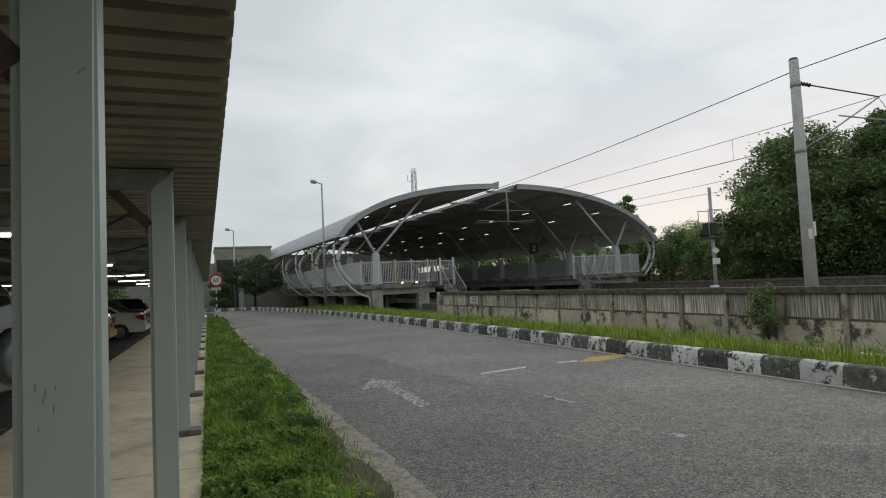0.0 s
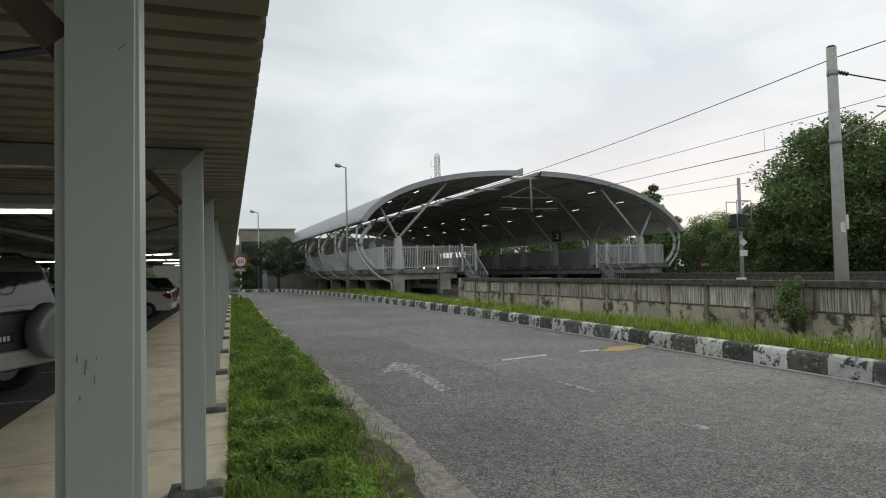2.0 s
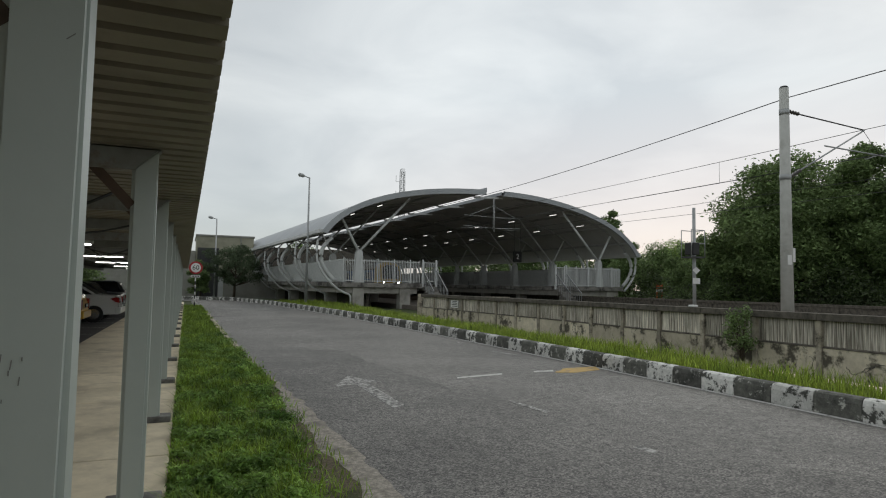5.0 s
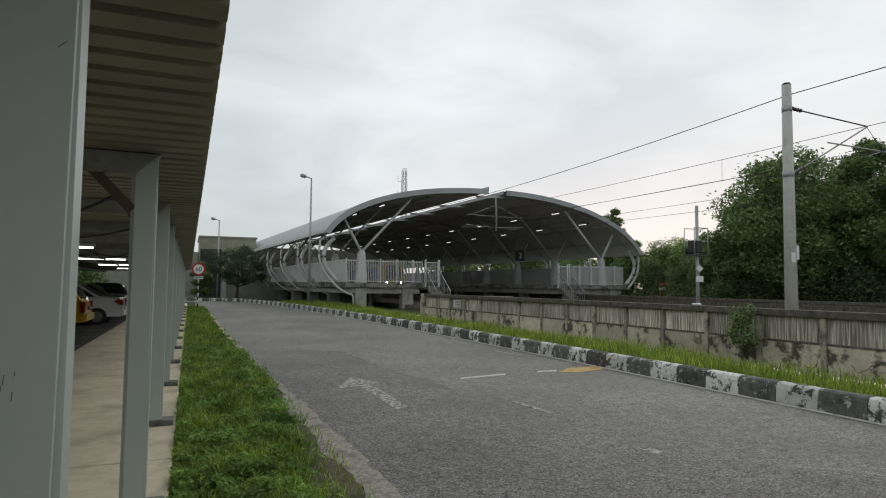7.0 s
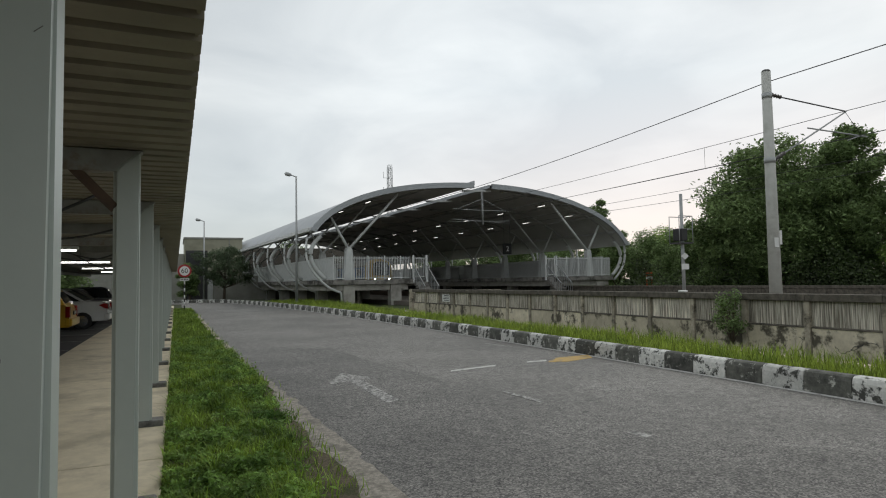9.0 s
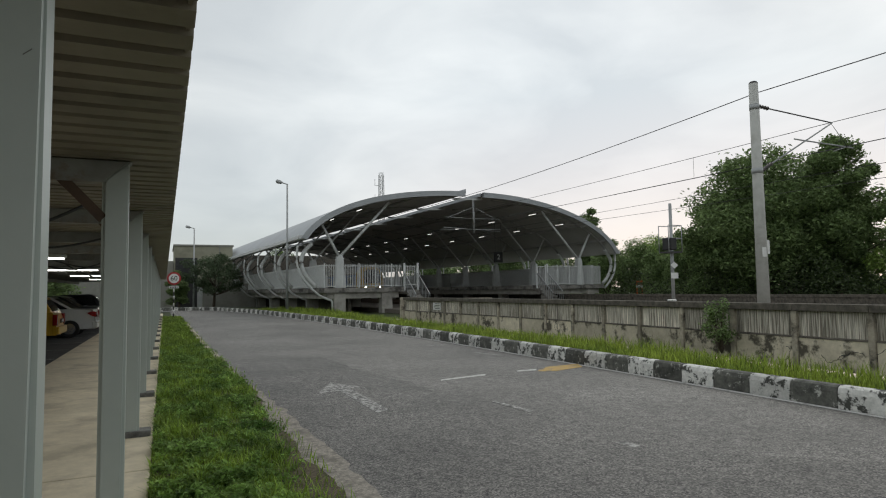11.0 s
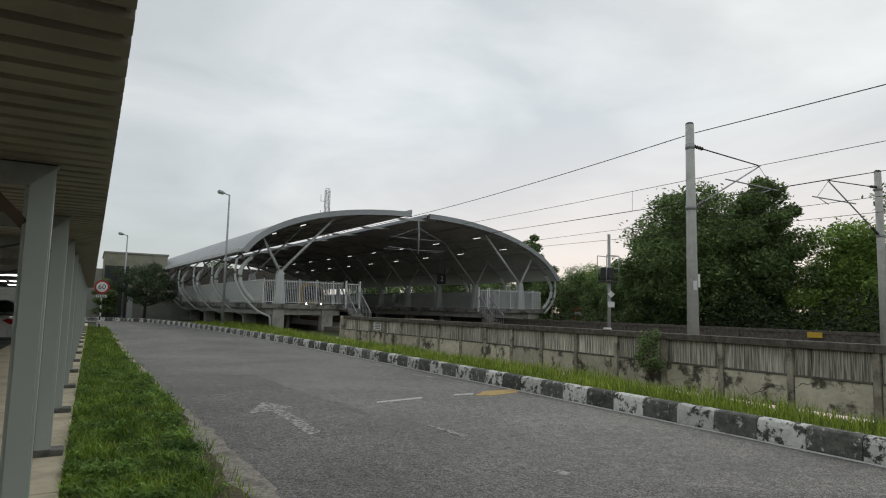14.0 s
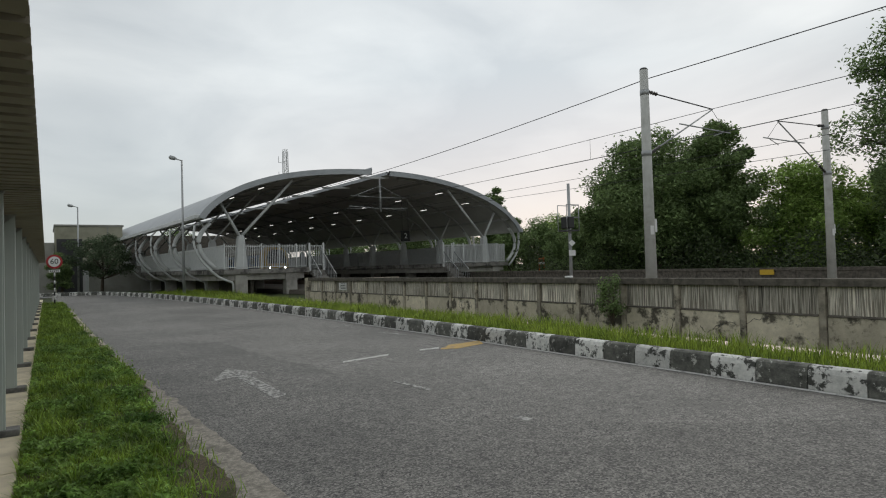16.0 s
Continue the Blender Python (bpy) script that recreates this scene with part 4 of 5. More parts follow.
pipe_far = mesh_of("downpipe", tube(B(), [(2 * UC - x, -0.15, z) for x, z in pipe_pts[:17]], 0.085, 8), M_rib)
for k in range(NB):
    y = k * BAY
    for col_x, sign in ((0.0, 1), (19.75, -1)):
        col = thing("roof_column", S @ pose(col_x, y, 0), "white tapered station column with two slanting arms", "column", "station roof columns")
        piece("pedestal", ped_me, col, pose(0, 0, 0))
        for dx, ang in ((sign * 3.5, 0), (-sign * 1.2, 0)):
            bm = B()
            x = col_x + dx
            zt = roof_z(x) - 0.4
            tube(bm, [(0, 0, 3.6), (dx, 0, zt)], [0.10, 0.08] if k == 0 else [0.075, 0.06], 8)
            part("arm", bm, M_rib, col)
    for nm, ra, rb, rc in (("near", rib_near, rib_near_in, pipe_me), ("far", rib_far, rib_far_in, pipe_far)):
        arch = thing("arch_rib", S @ pose(0, y, 0), "curved pale steel arch rib carrying the station roof", "steel arch", "station arch ribs")
        piece("rib", ra, arch, pose(0, 0, 0))
        piece("rib_top", rb, arch, pose(0, 0, 0))
        piece("downpipe", rc, arch, pose(0, 0, 0))
# platform lights under the roof
bm = B()
box(bm, -0.035, 0.035, -0.45, 0.45, -0.03, 0.0, 0.006)
pl_body = mesh_of("diffuser", bm, M_platform_light)
bm = B()
box(bm, -0.08, 0.08, -0.66, 0.66, 0.004, 0.06, 0.01)
pl_case = mesh_of("housing", bm, M_truss)
for k in range(NB - 1):
    for a in (152, 128, 62, 47):
        x, z = oval(a, -0.50)
        t = thing("platform_light", S @ pose(x, k * BAY + 1.2 + (1.2 if a in (50, 125) else 0), z), "small lit white light strip under the station roof", "light", "platform lights")
        piece("diffuser", pl_body, t, pose(0, 0, 0))
        piece("housing", pl_case, t, pose(0, 0, 0))
        part("hanger", box(B(), -0.015, 0.015, -0.015, 0.015, 0.06, 0.5), M_truss, t)


def platform(name, u0, u1, label):
    p = thing(name, S, label, "platform", kind="structure")
    bm = B()
    box(bm, u0, u1, -0.35, LEN + 6, 1.33, 1.645, 0.02)
    part("deck", bm, M_deck, p)
    bm = B()
    box(bm, u0 + 0.3, u1 - 0.3, -0.1, LEN + 6, 0.95, 1.329)
    part("deck_beam", bm, M_pier, p)
    pier = mesh_of("pier", box(B(), -0.38, 0.38, -0.3, 0.3, -0.3, 1.329, 0.03), M_pier)
    for k in range(NB):
        for dx in (1.1, u1 - u0 - 1.2):
            piece("pier", pier, p, pose(u0 + dx, 0.06 + k * BAY, 0))
    # added dark backing that paints the shade of the open void under the deck
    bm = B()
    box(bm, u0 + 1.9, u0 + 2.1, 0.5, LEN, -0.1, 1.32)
    part("void_shade_backing", bm, M_cap, p)
    return p


platform("platform_near", -1.15, 4.4, "concrete platform on piers with dark gaps beneath")
platform("platform_far", 15.5, 22.0, "far concrete platform with stained edge")

def fence(name, u0, u1, y, label, step=0.115, tall=1.5):
    """White railing of upright bars across a platform's end."""
    fn = thing(name, S @ pose(u0, y, 1.645), label, "fence", "platform fences")
    n = int((u1 - u0) / step)
    bar = mesh_of("bar", box(B(), -0.015, 0.015, -0.012, 0.012, 0.05, tall), M_fence)
    post = mesh_of("post", box(B(), -0.035, 0.035, -0.035, 0.035, 0, tall + 0.06), M_fence)
    for k in range(n + 1):
        if k % 10 == 0:
            piece("post", post, fn, pose(k * step, 0, 0))
        else:
            piece("bar", bar, fn, pose(k * step, 0, 0))
    for z in (0.1, tall - 0.1):
        part("rail", box(B(), 0, n * step, -0.02, 0.02, z - 0.02, z + 0.02), M_fence, fn)
    return fn


fence("end_fence", -1.05, 4.3, -0.2, "white steel bar fence across the platform end")
fence("end_fence", 16.3, 21.8, -0.2, "white steel bar fence across the far platform end")


def side_fence(u, y0, y1, label):
    fn = thing("side_fence", S @ pose(u, 0, 1.645), label, "fence", "platform fences")
    bm = B()
    k = y0
    while k < y1:
        box(bm, -0.012, 0.012, k - 0.022, k + 0.022, 0.03, 1.48)
        k += 0.085
    tagged(part("infill_panel", bm, M_fence, fn), kind="stuff")
    for z in (0.12, 1.4):
        part("rail", box(B(), -0.02, 0.02, y0, y1, z - 0.03, z + 0.03), M_fence, fn)
    return fn


side_fence(-1.08, -0.1, LEN, "long pale bar fence along the platform's outer edge")
ob = part("platform_screen", box(B(), 22.05, 22.2, 1.0, LEN - 1, 1.3, 3.25, 0.01), M_rib)
ob.matrix_basis = S
tagged(ob, "pale grey screen wall behind the far platform", "wall", kind="structure")
# added light blocker; its dark material stands in for the unlit interior
ob = part("station_end_blocker", box(B(), -3.0, 25.0, LEN + 8, LEN + 8.3, 0.0, 7.6), M_cap)
ob.matrix_basis = S
tagged(ob, "added dark wall that blocks light at the far end of the station", "wall", kind="structure")
side_fence(21.9, -0.1, LEN, "long pale bar fence along the far platform's edge")


def steps(u, label):
    """Short stairs from the platform end down to the track, with a gate and sloping rails."""
    st = thing("track_stairs", S @ pose(u, -0.3, 0), label, "stairs", "platform end stairs")
    for k in range(6):
        z = 1.45 - 0.2 * k
        part("step", box(B(), -0.45, 0.45, -0.28 * (k + 1), -0.28 * k + 0.05, z - 0.22, z, 0.01), M_deck, st)
    for s in (-0.5, 0.5):
        part("handrail", beam(B(), (s, 0.0, 2.55), (s, -1.75, 1.15), 0.05, 0.06), M_galv, st)
        for f in np.linspace(0.0, 1.0, 9):
            y, z = -1.75 * f, 2.55 - 1.4 * f
            part("baluster", beam(B(), (s, y, z - 0.95), (s, y, z - 0.02), 0.025, 0.025), M_galv, st)
        part("gate_post", box(B(), s - 0.06, s + 0.06, 0.0, 0.12, 1.4, 3.25, 0.01), M_fence, st)
    bm = B()
    for z in (1.8, 3.05):
        box(bm, -0.42, 0.42, 0.04, 0.08, z - 0.025, z + 0.025)
    for k in range(7):
        box(bm, -0.4 + 0.13 * k, -0.375 + 0.13 * k, 0.045, 0.075, 1.8, 3.05)
    part("gate", bm, M_fence, st)
    return st


steps(4.95, "short concrete stairs with steel handrails and white gate")
steps(15.95, "concrete stairs with steel handrails at the far platform end")

# number board, wire supports and clutter inside the station
board = thing("platform_sign", S @ pose(16.1, 6.0, 4.1), "black hanging board with the white figure 2", "sign")
part("panel", box(B(), -0.42, 0.42, -0.06, 0.06, -0.45, 0.45, 0.01), M_black, board)
lettering("figure", "2", 0.62, 0.004, pose(0, -0.066, 0.0, 90, 0, 0), M_sign_white, board)
for s in (-0.3, 0.3):
    part("hanger", box(B(), s - 0.015, s + 0.015, -0.015, 0.015, 0.45, 3.0), M_truss, board)
drop = thing("wire_support", S @ pose(10.3, 0.3, 0), "steel drop post under the ridge with wire brackets", "wire support")
bm = B()
tube(bm, [(0, 0, 8.0), (0, 0, 5.5)], 0.08, 8)
part("drop_post", bm, M_galv, drop)
for s, uu in ((-1, -2.2), (1, 2.0)):
    bm = B()
    tube(bm, [(0, 0, 7.4), (uu, 0, 6.55)], 0.03, 6)
    tube(bm, [(0, 0, 6.55), (uu * 1.1, 0, 6.60)], 0.03, 6)
    tube(bm, [(0, 0, 5.75), (uu * 1.15, 0, 5.85)], 0.03, 6)
    tube(bm, [(uu * 0.5, 0, 5.7), (uu * 1.2, 0.3, 5.72)], 0.02, 6)
    part("bracket", bm, M_galv, drop)
for k in range(1, 5):
    for uu in (20.5,):
        b = thing("information_panel", S @ pose(uu + 1.2, 9 * k - 3, 1.645), "pale panel standing on the far platform", "panel", "platform panels")
        part("panel", box(B(), -0.5, 0.5, -0.05, 0.05, 0.5, 1.5, 0.01), M_rib, b)
        for s in (-0.42, 0.42):
            part("leg", box(B(), s - 0.03, s + 0.03, -0.03, 0.03, 0, 0.5), M_galv, b)
case = thing("poster_case", S @ pose(-0.45, 3.2, 1.645), "dark blue poster case on the near platform", "poster case")
part("frame", box(B(), -0.45, 0.45, -0.06, 0.06, 0.25, 1.45, 0.02), M_train_blue, case)
part("poster", box(B(), -0.36, 0.36, -0.075, -0.062, 0.6, 1.2), M_sign_white, case)
for s in (-0.35, 0.35):
    part("leg", box(B(), s - 0.03, s + 0.03, -0.03, 0.03, 0, 0.25), M_galv, case)
bench_y = [14, 22, 30]
for y in bench_y:
    b = thing("equipment_box", S @ pose(3.1, y, 1.645), "grey equipment box on the near platform", "box", "platform boxes")
    part("cabinet", box(B(), -0.4, 0.4, -0.3, 0.3, 0, 1.1, 0.03), M_galv, b)

# ---- train in the station ----
train = thing("train", S @ pose(12.5, 26.0, 0.47), "yellow-fronted electric train with blue and grey sides, standing in the station", "train")
sec = [(-1.38, 0.75), (-1.40, 1.1), (-1.42, 2.3), (-1.36, 2.9), (-1.18, 3.28), (-0.75, 3.55), (0, 3.66), (0.75, 3.55), (1.18, 3.28), (1.36, 2.9), (1.42, 2.3), (1.40, 1.1), (1.38, 0.75)]


def hull(bm, y0, y1, pick, grow=1.0):
    pts = [sec[i] for i in pick]
    a, b = [bm.verts.new((x * grow, y0, z)) for x, z in pts], [bm.verts.new((x * grow, y1, z)) for x, z in pts]
    for i in range(len(pts) - 1):
        f = bm.faces.new((a[i], a[i + 1], b[i + 1], b[i]))
    return bm


def nose(bm, y0):
    rings = []
    for y, s, dz in ((y0 + 1.6, 1.0, 0), (y0 + 0.5, 0.995, -0.01), (y0 + 0.12, 0.96, -0.05), (y0, 0.88, -0.14)):
        rings.append([bm.verts.new((x * s, y + (0.45 * max(0, (z - 1.6)) / 2 if y < y0 + 1 else 0), 0.75 + (z - 0.75) * (1 + dz * 0.4))) for x, z in sec])
    n = len(sec)
    for a, b in zip(rings, rings[1:]):
        for i in range(n):
            f = bm.faces.new((a[i], a[(i + 1) % n], b[(i + 1) % n], b[i]))
            f.smooth = True
    bm.faces.new(rings[-1])
    return bm


part("cab_nose", nose(B(), 0.0), M_train_yellow, train, "yellow cab front")
bm = B()
ws = [(-1.0, 1.75), (1.0, 1.75), (1.02, 2.5), (0.85, 3.1), (0.45, 3.3), (-0.45, 3.3), (-0.85, 3.1), (-1.02, 2.5)]
vs = [bm.verts.new((x, -0.03 + 0.225 * (z - 1.6) + 0.12 * max(0, z - 2.9), z)) for x, z in ws]
vb = [bm.verts.new((x, 0.35 + 0.225 * (z - 1.6), z)) for x, z in ws]
bm.faces.new(vs)
for i in range(len(ws)):
    bm.faces.new((vs[i], vs[(i + 1) % len(ws)], vb[(i + 1) % len(ws)], vb[i]))
part("windscreen", bm, M_glass, train)
for s in (-0.85, 0.85):
    part("headlight_box", box(B(), s - 0.22, s + 0.22, -0.05, 0.2, 1.16, 1.46, 0.02), M_black, train)
    part("headlight", tube(B(), [(s, -0.075, 1.31), (s, -0.03, 1.31)], 0.09, 16), M_headlight, train, "lit headlight")
part("coupler", box(B(), -0.25, 0.25, -0.35, 0.3, 0.55, 0.85, 0.03), M_dark, train)
part("obstacle_guard", box(B(), -1.2, 1.2, 0.0, 0.15, 0.15, 0.74, 0.02), M_dark, train)
for c in range(2):
    y0 = 1.6 + c * 21.4 + (0.4 if c else 0)
    y1 = y0 + 20.6
    bm = B()
    hull(bm, y0, y1, (0, 1, 2, 3))
    hull(bm, y0, y1, (9, 10, 11, 12))
    part("side", bm, M_train_grey, train)
    bm = B()
    hull(bm, y0, y1, (3, 4, 5, 6, 7, 8, 9))
    part("roof", bm, M_train_roof, train)
    part("underframe", box(B(), -1.2, 1.2, y0, y1, 0.25, 0.76), M_dark, train)
    part("end_wall", box(B(), -1.3, 1.3, y1 - 0.05, y1, 0.75, 3.3), M_dark, train)
    part("blue_band", box(B(), -1.432, -1.40, y0, y1, 1.55, 2.72), M_train_blue, train, "blue window band")
    for k in range(5):
        part("window", box(B(), -1.445, -1.41, y0 + 1.3 + 4.0 * k, y0 + 2.7 + 4.0 * k, 1.75, 2.5, 0.02), M_glass, train)
        part("door", box(B(), -1.45, -1.41, y0 + 3.2 + 4.0 * k, y0 + 4.4 + 4.0 * k, 0.95, 2.75, 0.02), M_train_blue, train)
    for yy in (y0 + 3, y1 - 3):
        for d in (-1.1, 1.1):
            for s in (-0.75, 0.6):
                bm = B()
                tube(bm, [(s, yy + d, 0.42), (s + 0.14, yy + d, 0.42)], 0.42, 20)
                part("wheel", bm, M_dark, train)
    part("roof_unit", box(B(), -0.7, 0.7, y0 + 2, y0 + 5, 3.5, 3.78, 0.04), M_train_roof, train)


# ---- overhead line ----
def mast(m, height, arm, label):
    """A concrete mast; its brackets reach arm metres to one side."""
    t = thing("catenary_mast", m, label, "mast", "overhead line masts")
    part("shaft", tube(B(), [(0, 0, -0.1), (0, 0, height)], [0.168, 0.118], 20), M_mast, t)
    part("cap", tube(B(), [(0, 0, height), (0, 0, height + 0.05)], [0.122, 0.09], 20), M_dark, t)
    s = 1 if arm > 0 else -1
    part("collar", tube(B(), [(0, 0, height - 0.75), (0, 0, height - 0.60)], 0.132, 16), M_galv, t)
    part("collar", tube(B(), [(0, 0, height - 2.55), (0, 0, height - 2.40)], 0.148, 16), M_galv, t)
    top, low = (s * 0.15, 0, height - 0.62), (s * 0.17, 0, height - 2.45)
    tip = (arm, 0, height - 0.78)
    part("top_tube", tube(B(), [(s * 0.55, 0, height - 0.65), tip], 0.020, 8), M_dark, t)
    part("cantilever_tube", tube(B(), [(s * 0.6, 0, low[2] + (tip[2] - low[2]) * 0.14), tip], 0.024, 8), M_galv, t)
    for a, b in ((top, (s * 0.58, 0, height - 0.65)), (low, (s * 0.62, 0, low[2] + (tip[2] - low[2]) * 0.145))):
        pts = [tuple(np.array(a) + (np.array(b) - np.array(a)) * f) for f in np.linspace(0, 1, 9)]
        part("insulator", tube(B(), pts, [0.026 + 0.034 * (i % 2) for i in range(9)], 10), M_insul, t)
    reg = height - 1.45
    part("registration_tube", tube(B(), [(arm * 0.48, 0, reg + 0.02), (arm * 1.28, 0, reg - 0.02)], 0.022, 8), M_galv, t)
    part("steady_arm", tube(B(), [(arm * 1.2, 0, reg), (arm * 1.0, 0, reg - 0.2)], 0.014, 6), M_galv, t)
    part("tie", tube(B(), [(arm * 0.98, 0, height - 0.78), (arm * 1.2, 0, reg)], 0.008, 5), M_wire, t)
    for dx, dy in ((-0.08, -0.15), (0.12, -0.10)):
        part("number_plate", box(B(), dx - 0.075, dx + 0.075, dy - 0.012, dy + 0.005, 2.02 if dx < 0 else 2.1, 2.28 if dx < 0 else 2.48), M_sign_white, t, "blank white plate")
    return t


mast(pose(15.0, 9.65, 0.2), 6.88, 3.35, "tapered concrete mast with cantilever bracket beside the track")
mast(pose(25.95, 9.75, 0.2), 6.95, -3.5, "tapered concrete mast with cantilever bracket beyond the tracks")


def wire(pts, r, label, sag=0.12):
    out = []
    for a, b in zip(pts, pts[1:]):
        for f in np.linspace(0, 1, 13)[:-1]:
            p = np.array(a) + (np.array(b) - np.array(a)) * f
            p[2] -= sag * 4 * f * (1 - f)
            out.append(tuple(p))
    out.append(pts[-1])
    return tagged(part("overhead_wire", tube(B(), out, r, 6), M_wire), label, "wire", "overhead wires")


def st(u, v, z):
    return tuple(S @ Vector((u, v, z)))


wire([(15.35, -32, 6.85), (15.15, 9.65, 6.84), st(4.9, 0.3, 6.8), st(4.9, 40, 6.8)], 0.013, "single feeder wire above the wall", 0.25)
for x, z0, z1, u in ((18.4, 6.33, 5.50, 8.2), (22.45, 6.40, 5.55, 12.2)):
    wire([(x, -32, z0), (x, 9.7, z0), st(u, 0.3, 6.6 if u < 10 else 6.7), st(u, 58, 6.5)], 0.010, "carrying wire over a track", 0.08)
    wire([(x, -32, z1), (x, 9.7, z1), st(u, 0.3, 5.75), st(u, 58, 5.7)], 0.010, "contact wire over a track", 0.0)
    for y in (-6, 0, 5, 15):
        f = ((y - 9.7) / 27 if y > 9.7 else (9.7 - y) / 41.7)
        zt = z0 - 0.08 * 4 * f * (1 - f) + (0.3 * f if y > 9.7 else 0)
        xx = x - (0.1 * f if y > 9.7 else 0)
        tagged(part("dropper", tube(B(), [(xx, y, zt), (xx, y, z1 + (0.25 * f if y > 9.7 else 0))], 0.006, 5), M_wire), "thin dropper between two overhead wires", "wire", "wire droppers")
wire([(25.9, -32, 5.45), (25.75, 9.75, 5.55), st(15.0, 0.3, 5.9)], 0.011, "lower return wire along the far masts", 0.05)

bar = thing("safety_barrier", pose(40.1, 42.0, 0), "orange and white work barrier beyond the platform end", "barrier")
part("board", box(B(), -0.35, 0.35, -0.05, 0.05, 1.62, 1.92, 0.02), M_orange, bar)
part("board", box(B(), -0.35, 0.35, -0.05, 0.05, 1.3, 1.55, 0.02), M_sign_white, bar)
for x in (-0.3, 0.3):
    part("leg", box(B(), x - 0.03, x + 0.03, -0.04, 0.04, -0.06, 1.98), M_orange, bar)
sig = thing("track_signal", pose(16.2, 14.1, 0.2), "grey signal post with dark lamp box and caged platform", "railway signal")
part("post", tube(B(), [(0, 0, 0), (0, 0, 4.15)], [0.065, 0.055], 12), M_galv, sig)
part("lamp_box", box(B(), -0.38, -0.10, -0.35, 0.05, 2.50, 2.92, 0.03), M_black, sig, "black signal lamp box")
bm = B()
box(bm, -0.42, 0.18, -0.3, 0.15, 2.40, 2.45)
part("standing_grate", bm, M_dark, sig)
for x, y in ((-0.42, -0.3), (0.18, -0.3), (0.18, 0.15), (-0.42, 0.15)):
    part("cage_post", tube(B(), [(x, y, 2.42), (x, y, 3.35)], 0.015, 6), M_galv, sig)
for z in (2.9, 3.35):
    bm = B()
    for a, b in (((-0.42, -0.3), (0.18, -0.3)), ((0.18, -0.3), (0.18, 0.15)), ((0.18, 0.15), (-0.42, 0.15))):
        tube(bm, [(*a, z), (*b, z)], 0.015, 6)
    part("cage_rail", bm, M_galv, sig)
bm = B()
vs = [bm.verts.new((x, -0.1, 1.98 + z)) for x, z in ((-0.17, 0), (0, -0.12), (0.17, 0), (0, 0.12))]
vb = [bm.verts.new((v.co.x, -0.085, v.co.z)) for v in vs]
bm.faces.new(vs)
bm.faces.new(vb[::-1])
for i in range(4):
    bm.faces.new((vs[i], vs[(i + 1) % 4], vb[(i + 1) % 4], vb[i]))
part("diamond_plate", bm, M_sign_white, sig)
part("plate", box(B(), -0.16, 0.16, -0.1, -0.085, 1.52, 1.72), M_sign_white, sig)
tagged(part("yellow_marker", box(B(), 28.36, 28.42, 13.35, 14.0, 0.62, 0.86), M_yplate), "yellow marker plate on the back wall", "marker")
wb = tagged(part("white_cap_stone", box(B(), 12.05, 12.2, 10.0, 10.2, 1.066, 1.12, 0.02), M_sign_white), "small pale lump of mortar on the wall coping", "mortar")


# ---- street furniture ----
def street_lamp(m, height, reach, label):
    t = thing("street_lamp", m, label, "street lamp", "street lamps")
    part("pole", tube(B(), [(0, 0, 0), (0, 0, height)], [0.085, 0.05], 12), M_galv, t)
    part("arm", tube(B(), [(0, 0, height - 0.03), (-reach * 0.45, 0, height + 0.06)], 0.035, 8), M_galv, t)
    bm = B()
    tube(bm, [(-reach * 0.4, 0, height + 0.06), (-reach * 0.55, 0, height + 0.08), (-reach * 0.9, 0, height + 0.13), (-reach, 0, height + 0.12)], [0.05, 0.12, 0.13, 0.05], 12)
    part("lamp_head", bm, M_galv, t)
    part("base_plate", box(B(), -0.18, 0.18, -0.18, 0.18, 0, 0.04), M_galv, t)
    return t


street_lamp(pose(7.08, 37.0, 0.1), 8.17, 0.72, "tall grey street lamp with a single short arm")
street_lamp(pose(2.5, 58.5, 0.0), 7.4, 0.75, "grey street lamp in front of the far building")

sign = thing("speed_sign", pose(0.56, 36.0, 0.02), "round white speed limit sign with red border on a striped post", "road sign")
part("post", tube(B(), [(0, 0, 0), (0, 0, 2.65)], 0.035, 10), M_dark, sign)
for k in range(5):
    part("white_band", tube(B(), [(0, 0, 0.3 + 0.4 * k), (0, 0, 0.5 + 0.4 * k)], 0.037, 10), M_sign_white, sign)
part("disc", tube(B(), [(0, -0.05, 2.28), (0, -0.035, 2.28)], 0.37, 40), M_red, sign)
part("face", tube(B(), [(0, -0.056, 2.28), (0, -0.04, 2.28)], 0.27, 40), M_sign_white, sign)
lettering("figures", "60", 0.38, 0.006, pose(0, -0.06, 2.28, 90, 0, 0), M_black, sign)
part("small_plate", box(B(), -0.25, 0.25, -0.05, -0.035, 1.72, 1.86), M_sign_white, sign)
bm = B()
for k in range(5):
    box(bm, -0.2 + 0.085 * k, -0.15 + 0.085 * k, -0.054, -0.05, 1.76, 1.82)
part("plate_bars", bm, M_black, sign)

# ---- far building ----
bld = thing("utility_building", pose(0, 0, 0), "plain olive flat-roofed building behind the bend of the road", "building")
part("main_wall", box(B(), 0.9, 6.3, 63.0, 72, -0.1, 6.05), M_render, bld)
part("parapet", box(B(), 0.8, 6.4, 62.9, 72.1, 6.05, 6.22, 0.02), M_render_pale, bld)
part("side_wall", box(B(), -14, 0.85, 63.6, 72, -0.1, 4.6), M_render_pale, bld)
part("dark_opening", box(B(), 1.0, 3.0, 62.96, 63.2, 0.0, 4.9), M_dark, bld, "dark louvred doorway")
for k in range(12):
    part("louvre", box(B(), 1.05, 2.95, 62.9, 62.955, 3.2 + 0.13 * k, 3.29 + 0.13 * k), M_dark, bld)
